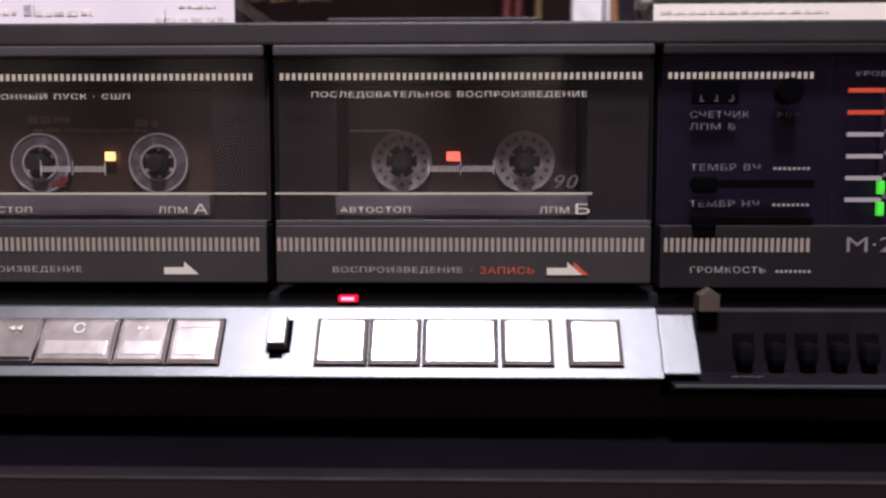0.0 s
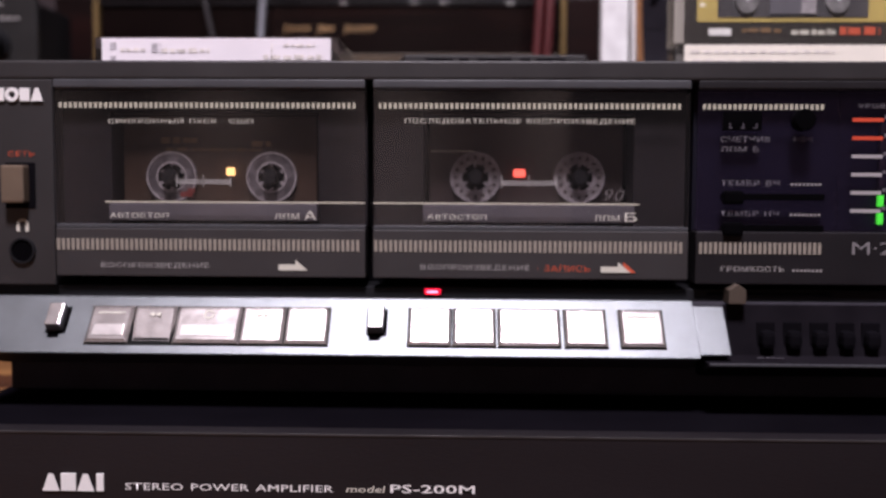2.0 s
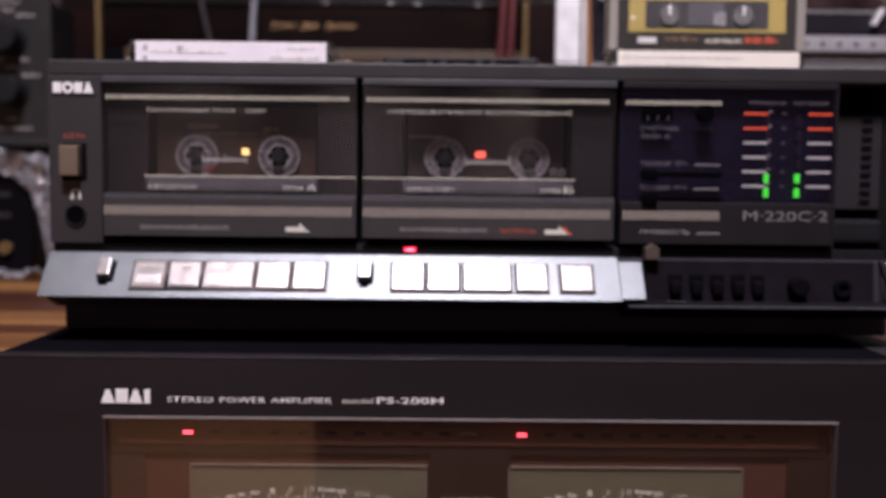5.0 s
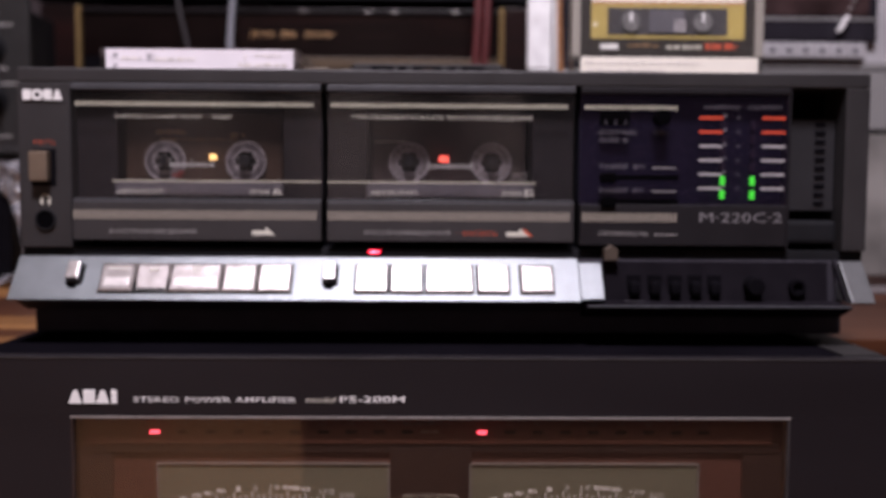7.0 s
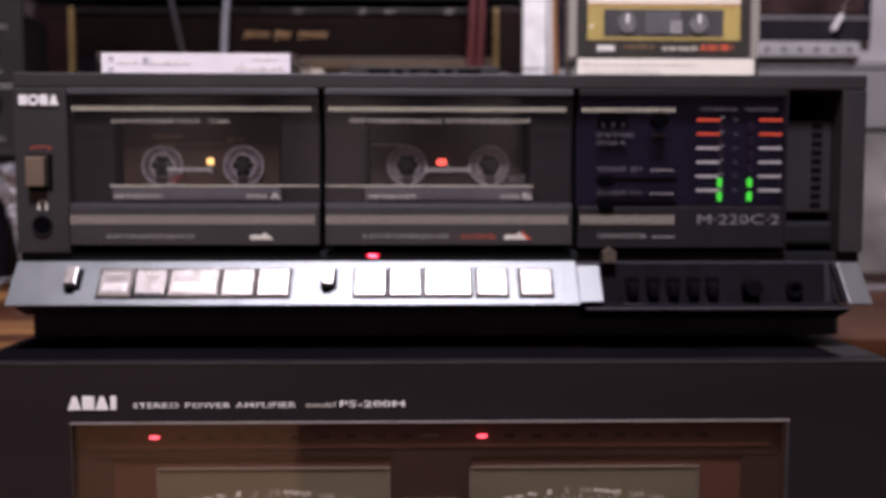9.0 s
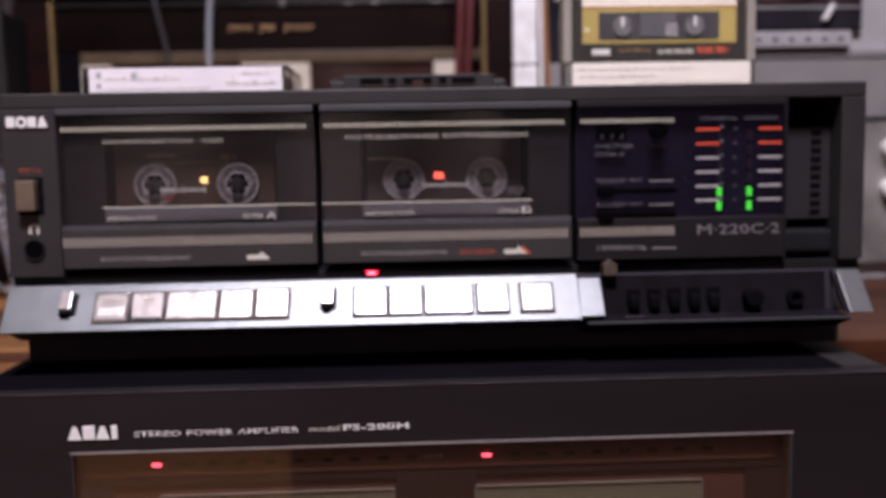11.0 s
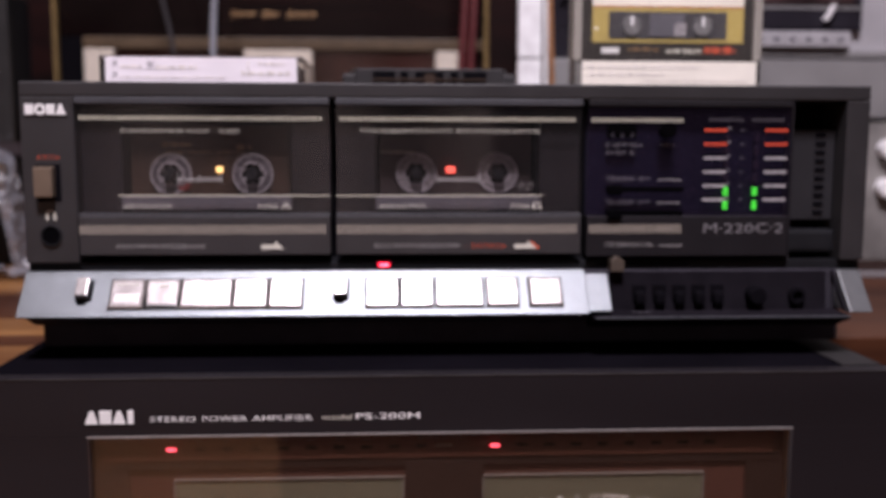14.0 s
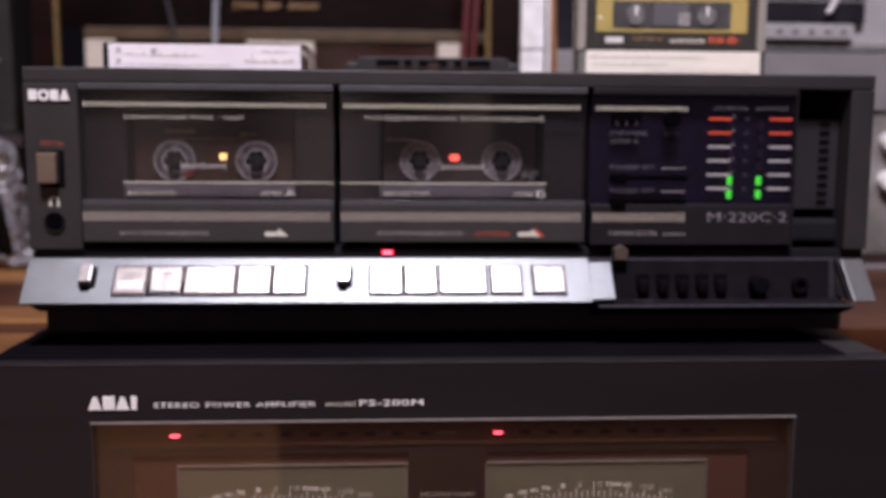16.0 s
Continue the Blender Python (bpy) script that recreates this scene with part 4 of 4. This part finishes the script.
scribble("shell_lettering", 0.1015, 0.1190, 0.1558, 0.1579, LY2, GOLDTXT, box, 100, 5)
scribble("shell_lettering", 0.1235, 0.1432, 0.1549, 0.1573, LY2, TEXTM, box, 101, 7)
scribble("shell_lettering", 0.1452, 0.1632, 0.1546, 0.1583, LY2, REDTXT, box, 102, 4)
scribble("label_lettering", 0.155, 0.162, 0.1813, 0.1819, LY2 - 0.0001, INK_SOFT, box, 103, 4)
scribble("label_lettering", 0.0825, 0.0850, 0.1663, 0.1688, LY2 - 0.0001, IVORY, box, 104, 2)
slab("spine_card", (0.0752, 0.1745), (BY - 0.0010, BY - 0.0002), (DT + 0.0004, 0.1503), IVORY, box, 0.0001, "ivory printed card")
scribble("card_lettering", 0.078, 0.142, 0.1466, 0.1480, BY - 0.0013, INK_SOFT, box, 105, 22)
scribble("card_lettering", 0.079, 0.122, 0.1428, 0.1441, BY - 0.0013, INK_SOFT, box, 106, 14)
scribble("card_lettering", 0.110, 0.170, 0.1398, 0.1406, BY - 0.0013, INK_SOFT, box, 107, 18)

box.location, box.scale = (0.1318, 0.088, DT), (1.054, 1.0, 1.12)

# ---- behind: dark rosewood amplifier with gold trim ----
BGY = 0.44
old = thing("wooden_amplifier", (-0.14, 0.55, -0.012), "glossy dark rosewood amplifier with gold uprights and a meter bay", "amplifier")
slab("cabinet", (-0.385, 0.095), (BGY + 0.010, 0.72), (-0.0118, 0.253), REDWOOD, old, 0.003)
slab("left_cheek", (-0.385, -0.351), (BGY, BGY + 0.0095), (-0.0118, 0.253), REDWOOD, old, 0.001)
slab("right_cheek", (0.063, 0.095), (BGY, BGY + 0.0095), (-0.0118, 0.253), REDWOOD, old, 0.001)
slab("front_glass", (-0.346, -0.194), (BGY + 0.003, BGY + 0.0095), (0.2032, 0.246), DARKWOOD, old, 0.0006, "glossy near-black front panel")
slab("front_glass", (-0.1935, 0.058), (BGY + 0.002, BGY + 0.0095), (0.2032, 0.246), GLOSSWOOD, old, 0.0006, "glossy dark brown front panel")
slab("gold_trim", (-0.3505, -0.3470), (BGY - 0.002, BGY + 0.0095), (-0.0118, 0.252), GOLD, old, 0.0006)
slab("gold_trim", (0.0590, 0.0625), (BGY - 0.002, BGY + 0.0095), (-0.0118, 0.252), GOLD, old, 0.0006)
slab("top_line", (-0.346, 0.058), (BGY - 0.001, BGY + 0.0095), (0.2462, 0.2500), material("glossy_edge", (0.007, 0.005, 0.006), 0.6, spec=0.15, vary=0.3, scale=25), old, 0.0008)
slab("tan_frame", (-0.324, 0.058), (BGY + 0.001, BGY + 0.0095), (0.1915, 0.2028), TANWOOD, old, 0.001)
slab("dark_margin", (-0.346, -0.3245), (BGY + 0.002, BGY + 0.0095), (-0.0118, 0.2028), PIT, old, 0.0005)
for x0, x1 in ((-0.3235, -0.2955), (-0.1726, -0.1074), (0.0119, 0.0370)):
    slab("cream_panel", (x0, x1), (BGY + 0.0015, BGY + 0.0095), (0.03, 0.1912), CREAMPANEL, old, 0.0008)
for x0, x1 in ((-0.295, -0.173), (-0.107, 0.0115)):
    slab("meter_bay", (x0, x1), (BGY + 0.006, BGY + 0.0095), (0.03, 0.1912), REDBROWN, old, 0.0005)
    pane("bay_pane", (x0, x1), (BGY + 0.004, BGY + 0.0055), (0.03, 0.1910), BAY_PANE, old, 0)
slab("lower_front", (-0.324, 0.058), (BGY + 0.002, BGY + 0.0095), (-0.0118, 0.0295), GLOSSWOOD, old, 0.0006)


def flourish(name, x0, x1, z0, z1, loops, y, mat, parent):
    """Handwriting that cannot be read: one slanted looping stroke of its size."""
    bm = bmesh.new()
    rows, n, mid, amp, w = [], loops * 14, (z0 + z1) / 2, (z1 - z0) / 2, 0.00055
    for i in range(n + 1):
        u = i / n
        e = 2 * math.pi * loops * u
        h = amp * (1.0 if u < 1.0 / loops else 0.55) * math.cos(e)
        x, z = x0 + (x1 - x0) * u + 0.0016 * math.sin(e) + 0.45 * h, mid + h
        rows.append([bm.verts.new((x - w, y - 0.0008 * u, z - w)), bm.verts.new((x + w, y - 0.0008 * u, z + w))])
    for p, q in zip(rows, rows[1:]):
        bm.faces.new((p[0], q[0], q[1], p[1]))
    return under(part(name, bm, mat), parent)


for x0, x1, loops in ((-0.184, -0.160, 5), (-0.154, -0.139, 4), (-0.131, -0.103, 6)):
    flourish("script_lettering", x0, x1, 0.2215, 0.2285, loops, BGY + 0.0014, GOLDSCRIPT, old)
for x in (-0.1345, -0.072, -0.0465, 0.012):
    slab("edge_glint", (x, x + 0.0065), (BGY - 0.0016, BGY - 0.0009), (0.2474, 0.2490), EDGE, old, 0.0003)

# black unit on top of it
UPPER = material("blue_black_metal", (0.010, 0.010, 0.014), 0.5, spec=0.25, vary=0.2)
KEYB = material("black_keys", (0.005, 0.005, 0.006), 0.4)
upper = thing("black_unit", (-0.14, 0.6, 0.253), "black hi-fi unit with dark keys on the rosewood amplifier", "amplifier")
slab("body", (-0.40, 0.11), (0.45, 0.72), (0.262, 0.36), UPPER, upper, 0.002)
slab("face", (-0.40, 0.11), (0.444, 0.4498), (0.262, 0.36), UPPER, upper, 0.001)
for x in (-0.36, -0.2, 0.05):
    slab("foot", (x, x + 0.03), (0.46, 0.50), (0.253, 0.262), UPPER, upper, 0.001)
for k in range(6):
    slab("push_key", (-0.178 + 0.036 * k, -0.151 + 0.036 * k), (0.438, 0.446), (0.270, 0.279), KEYB, upper, 0.001)

# both stand well back against the wall
old.location, old.scale = (-0.148, 0.61, -0.012), (1.066, 1.0, 1.034)
upper.location, upper.scale = (-0.148, 0.66, 0.262), (1.066, 1.0, 1.0)

# cables hanging in front of it
tube("cable", [(-0.1800, 0.40, 0.42), (-0.1815, 0.40, 0.30), (-0.1955, 0.41, 0.24), (-0.1975, 0.41, 0.13), (-0.205, 0.42, -0.005)], 0.0028, CABLE_GREY, None, "grey round cable hanging before the rosewood amplifier", "cable")
tube("cable", [(-0.2650, 0.43, 0.42), (-0.2520, 0.425, 0.30), (-0.2480, 0.42, 0.25), (-0.2330, 0.42, 0.19), (-0.23, 0.42, 0.08), (-0.24, 0.43, -0.005)], 0.0022, CABLE_DARK, None, "thin dark cable hanging before the rosewood amplifier", "cable")
for d in (0.0, 0.0085):
    tube("cable", [(0.0400 + d, 0.405, 0.42), (0.0370 + d, 0.405, 0.27), (0.0365 + d, 0.40, 0.23), (0.0310 + d, 0.395, 0.15), (0.03 + d, 0.39, -0.005)], 0.0035, CABLE_RED, None, "dark red cable, one of a pair", "cable", )

# ---- silver cassette recorder behind the boxed cassette ----
LOWGREY = material("grey_recorder_base", (0.24, 0.235, 0.235), 0.45, metal=0.1, vary=0.12, scale=25)
MOTTLED = material("mottled_grey_panel", (0.20, 0.19, 0.18), 0.55, vary=0.35, scale=22)
rec = thing("cassette_recorder", (0.26, 0.36, -0.012), "silver portable cassette recorder with dark window and a key row", "cassette recorder")
RY = 0.30
slab("body", (0.0985, 0.60), (RY + 0.006, 0.42), (-0.0118, 0.30), GREYCASE, rec, 0.004)
slab("white_edge", (0.072, 0.0915), (RY - 0.004, RY + 0.0055), (0.1735, 0.30), WHITECASE, rec, 0.0015, "glossy white plastic edge")
slab("white_edge", (0.072, 0.0915), (RY - 0.004, RY + 0.0055), (0.10, 0.1722), WHITECASE, rec, 0.0015)
slab("dark_window", (0.0985, 0.362), (RY, RY + 0.0055), (0.198, 0.29), DARKGLASS, rec, 0.001)
slab("dark_window", (0.0985, 0.125), (RY, RY + 0.0055), (0.174, 0.1978), DARKGLASS, rec, 0.001)
slab("window_ledge", (0.126, 0.362), (RY - 0.001, RY + 0.0055), (0.2155, 0.2178), LOWGREY, rec, 0.0004)
slab("top_rail", (0.126, 0.362), (RY - 0.002, RY + 0.0055), (0.2465, 0.2555), GREYCASE, rec, 0.0012)
# panels set in the dark window to paint its brownish reflections
REFLECT = material("brown_reflection", (0.040, 0.024, 0.024), 0.25, vary=0.6, scale=45)
for x0, x1 in ((0.132, 0.214), (0.219, 0.262), (0.267, 0.355)):
    slab("reflection_panel", (x0, x1), (RY - 0.0008, RY + 0.0040), (0.2195, 0.2450), REFLECT, rec, 0.0008)
    slab("reflection_panel", (x0, x1), (RY - 0.0006, RY + 0.0040), (0.2000, 0.2135), DARKGLASS, rec, 0.0008)
slab("key_rail", (0.126, 0.352), (RY - 0.003, RY + 0.0055), (0.1838, 0.1970), GREYCASE, rec, 0.001)
for k in range(16):
    slab("small_key", (0.130 + 0.0137 * k, 0.1430 + 0.0137 * k), (RY - 0.0055, RY - 0.002), (0.1845, 0.1962), GREYCASE, rec, 0.0007)
    many("key_mark", [(0.134 + 0.0137 * k, 0.1390 + 0.0137 * k, RY - 0.0058, RY - 0.0054, 0.1880, 0.1920)], BAND, rec)
slab("dark_groove", (0.126, 0.60), (RY + 0.0002, RY + 0.0055), (0.176, 0.1815), LOWGREY, rec, 0.0005)
slab("lower_panel", (0.0985, 0.60), (RY - 0.002, RY + 0.0055), (0.126, 0.1735), LOWGREY, rec, 0.0012)
slab("groove", (0.0985, 0.60), (RY + 0.002, RY + 0.0055), (0.1225, 0.1258), PIT, rec, 0)
slab("foot_panel", (0.0985, 0.60), (RY - 0.002, RY + 0.0055), (0.004, 0.1222), MOTTLED, rec, 0.0015)
for k in range(4):
    disc("round_knob", 0.3875 + 0.035 * (k % 2), 0.100 - 0.033 * (k // 2), 0.0085, RY - 0.012, RY - 0.0015, WHITECASE, rec, 24, 0.001)
# key fob on a bead chain
fob = thing("bead_chain", (0.33, 0.29, 0.21), "small silver bead chain with a pull, hanging on the recorder", "chain")
slab("pull", (-0.0022, 0.0022), (-0.0020, 0.0020), (-0.006, 0.007), WHITECASE, fob, 0.0012, place=lambda p: (0.3305 + p[0] + p[2] * 0.55, 0.2935 + p[1], 0.2115 + p[2]))
for k in range(6):
    bm = bmesh.new()
    bmesh.ops.create_icosphere(bm, subdivisions=2, radius=0.0017)
    bmesh.ops.transform(bm, matrix=pose(0.3345 + 0.0026 * k, 0.2945, 0.2185 + 0.0062 * k), verts=bm.verts)
    under(part("bead", bm, EDGE), fob)
tag = thing("pull_tag", (0.111, 0.2935, 0.23), "small white pull tag on beads, hanging before the recorder", "tag")
slab("pull", (-0.0020, 0.0020), (-0.0018, 0.0018), (-0.006, 0.006), WHITECASE, tag, 0.0012, place=lambda p: (0.111 + p[0] + p[2] * 0.6, 0.2935 + p[1], 0.2295 + p[2]))
for k in range(8):
    bm = bmesh.new()
    bmesh.ops.create_icosphere(bm, subdivisions=2, radius=0.0014)
    bmesh.ops.transform(bm, matrix=pose(0.1152 + 0.0012 * k, 0.2945, 0.2375 + 0.0065 * k), verts=bm.verts)
    under(part("bead", bm, EDGE), tag)
tube("cable", [(0.0935, 0.290, 0.42), (0.0930, 0.290, 0.25), (0.0938, 0.288, 0.15), (0.095, 0.288, 0.02), (0.096, 0.288, -0.008)], 0.0016, WHITECASE, None, "thin white wire beside the recorder", "cable")
tube("cable", [(0.0965, 0.288, 0.42), (0.0960, 0.288, 0.25), (0.0968, 0.286, 0.19), (0.0990, 0.285, 0.15), (0.10, 0.285, 0.0), (0.10, 0.285, -0.008)], 0.0022, CABLE_COPPER, None, "thin copper-coloured wire beside the recorder", "cable")

# ---- to the other side: grey control unit on a film-wrapped box ----
wrapped = thing("wrapped_unit", (-0.50, 0.45, -0.012), "black unit in crumpled clear film on the oak top", "amplifier")
slab("body", (-0.66, -0.395), (0.355, 0.62), (-0.0118, 0.088), BLACK, wrapped, 0.004)
slab("face", (-0.655, -0.377), (0.350, 0.3545), (-0.006, 0.084), PIT, wrapped, 0.001)
for zz in (0.058, 0.040):
    slab("face_groove", (-0.62, -0.395), (0.3485, 0.3505), (zz, zz + 0.005), UNIT, wrapped, 0.0005)
ring("gold_socket", -0.3985, 0.0145, 0.0025, 0.0048, 0.343, 0.3505, GOLD, wrapped)
# film: a crumpled sheet along the front's top edge that falls down its side
FILM_PATH = ((-0.68, 0.094), (-0.42, 0.095), (-0.375, 0.093), (-0.363, 0.082), (-0.358, 0.040), (-0.355, 0.0), (-0.345, -0.0085))


def along(path, u):
    run = [0.0]
    for p, q in zip(path, path[1:]):
        run.append(run[-1] + math.dist(p, q))
    d = u * run[-1]
    k = max(i for i in range(len(path) - 1) if run[i] <= d + 1e-9)
    f = (d - run[k]) / (run[k + 1] - run[k])
    return [p + (q - p) * f for p, q in zip(path[k], path[k + 1])]


def crumpled(name, path, ys, nu, nv, size, label, fold=0.0):
    bm = bmesh.new()
    rows = []
    for i in range(nu):
        row = []
        x, z = along(path, i / (nu - 1))
        for j in range(nv):
            v = j / (nv - 1)
            yy = ys[0] + (ys[1] - ys[0]) * v
            q = Vector((x, yy, z))
            c = abs(noise.noise(q * 55)) * size + abs(noise.noise(q * 140)) * size * 0.45
            row.append(bm.verts.new((x + c * 0.5, yy - c * 0.4, z + c - fold * (1 - v) ** 2)))
        rows.append(row)
    for i in range(nu - 1):
        for j in range(nv - 1):
            bm.faces.new((rows[i][j], rows[i + 1][j], rows[i + 1][j + 1], rows[i][j + 1]))
    return under(part(name, bm, FILM, None, label), wrapped)


crumpled("film", FILM_PATH, (0.338, 0.366), 150, 14, 0.011, "crumpled clear plastic film", 0.006)
INNER_PATH = ((-0.68, 0.083), (-0.42, 0.083), (-0.390, 0.077), (-0.375, 0.064), (-0.366, 0.034), (-0.361, 0.0), (-0.349, -0.0085))


def drape(name, outer, inner, nu, nv, label):
    """A sheet that hangs over the front between two edges, with folds."""
    bm = bmesh.new()
    rows = []
    for i in range(nu):
        p, q = along(outer, i / (nu - 1)), along(inner, i / (nu - 1))
        row = []
        for j in range(nv):
            v = j / (nv - 1)
            x, z = p[0] + (q[0] - p[0]) * v, p[1] + (q[1] - p[1]) * v
            k = Vector((x, 0.34, z))
            c = abs(noise.noise(k * 60)) * 0.009 + abs(noise.noise(k * 150)) * 0.004
            row.append(bm.verts.new((x + 0.3 * c, 0.345 - c, z + 0.3 * c * (1 - v))))
        rows.append(row)
    for i in range(nu - 1):
        for j in range(nv - 1):
            bm.faces.new((rows[i][j], rows[i + 1][j], rows[i + 1][j + 1], rows[i][j + 1]))
    return under(part(name, bm, FILM, None, label), wrapped)


drape("film_front", FILM_PATH, INNER_PATH, 150, 10, "crumpled film folded over the front")
crumpled("film_hem", ((-0.68, -0.010), (-0.33, -0.010)), (0.315, 0.352), 110, 16, 0.010, "crumpled edge of the film")

ctrl = thing("control_unit", (-0.5, 0.45, 0.099), "dark grey hi-fi control unit with two black rotary knobs", "amplifier")
slab("body", (-0.66, -0.395), (0.356, 0.62), (0.103, 0.244), BLACK, ctrl, 0.002)
slab("face", (-0.68, -0.3575), (0.350, 0.356), (0.103, 0.2465), UNIT, ctrl, 0.001)
slab("face_line", (-0.68, -0.357), (0.3494, 0.3502), (0.1075, 0.1081), BAND, ctrl, 0)
for kx, kz in ((-0.3915, 0.1942), (-0.3905, 0.1500)):
    disc("rotary_knob", kx, kz, 0.0118, 0.330, 0.350, BLACK, ctrl, 40, 0.001)
    disc("knob_skirt", kx, kz, 0.0138, 0.346, 0.3502, BLACK, ctrl, 40, 0.0005)
for i, (x0, x1, zz) in enumerate(((-0.405, -0.384, 0.2262), (-0.398, -0.389, 0.2195), (-0.386, -0.371, 0.2150), (-0.404, -0.398, 0.1772), (-0.383, -0.376, 0.1772), (-0.397, -0.387, 0.1706), (-0.382, -0.367, 0.1640), (-0.396, -0.387, 0.1265))):
    scribble("face_lettering", x0, x1, zz - 0.0014, zz + 0.0014, 0.3494, TEXTG, ctrl, 120 + i, 4)
many("face_rule", [(-0.412, -0.3745, 0.3494, 0.3498, 0.1175, 0.1187)], TEXTG, ctrl)
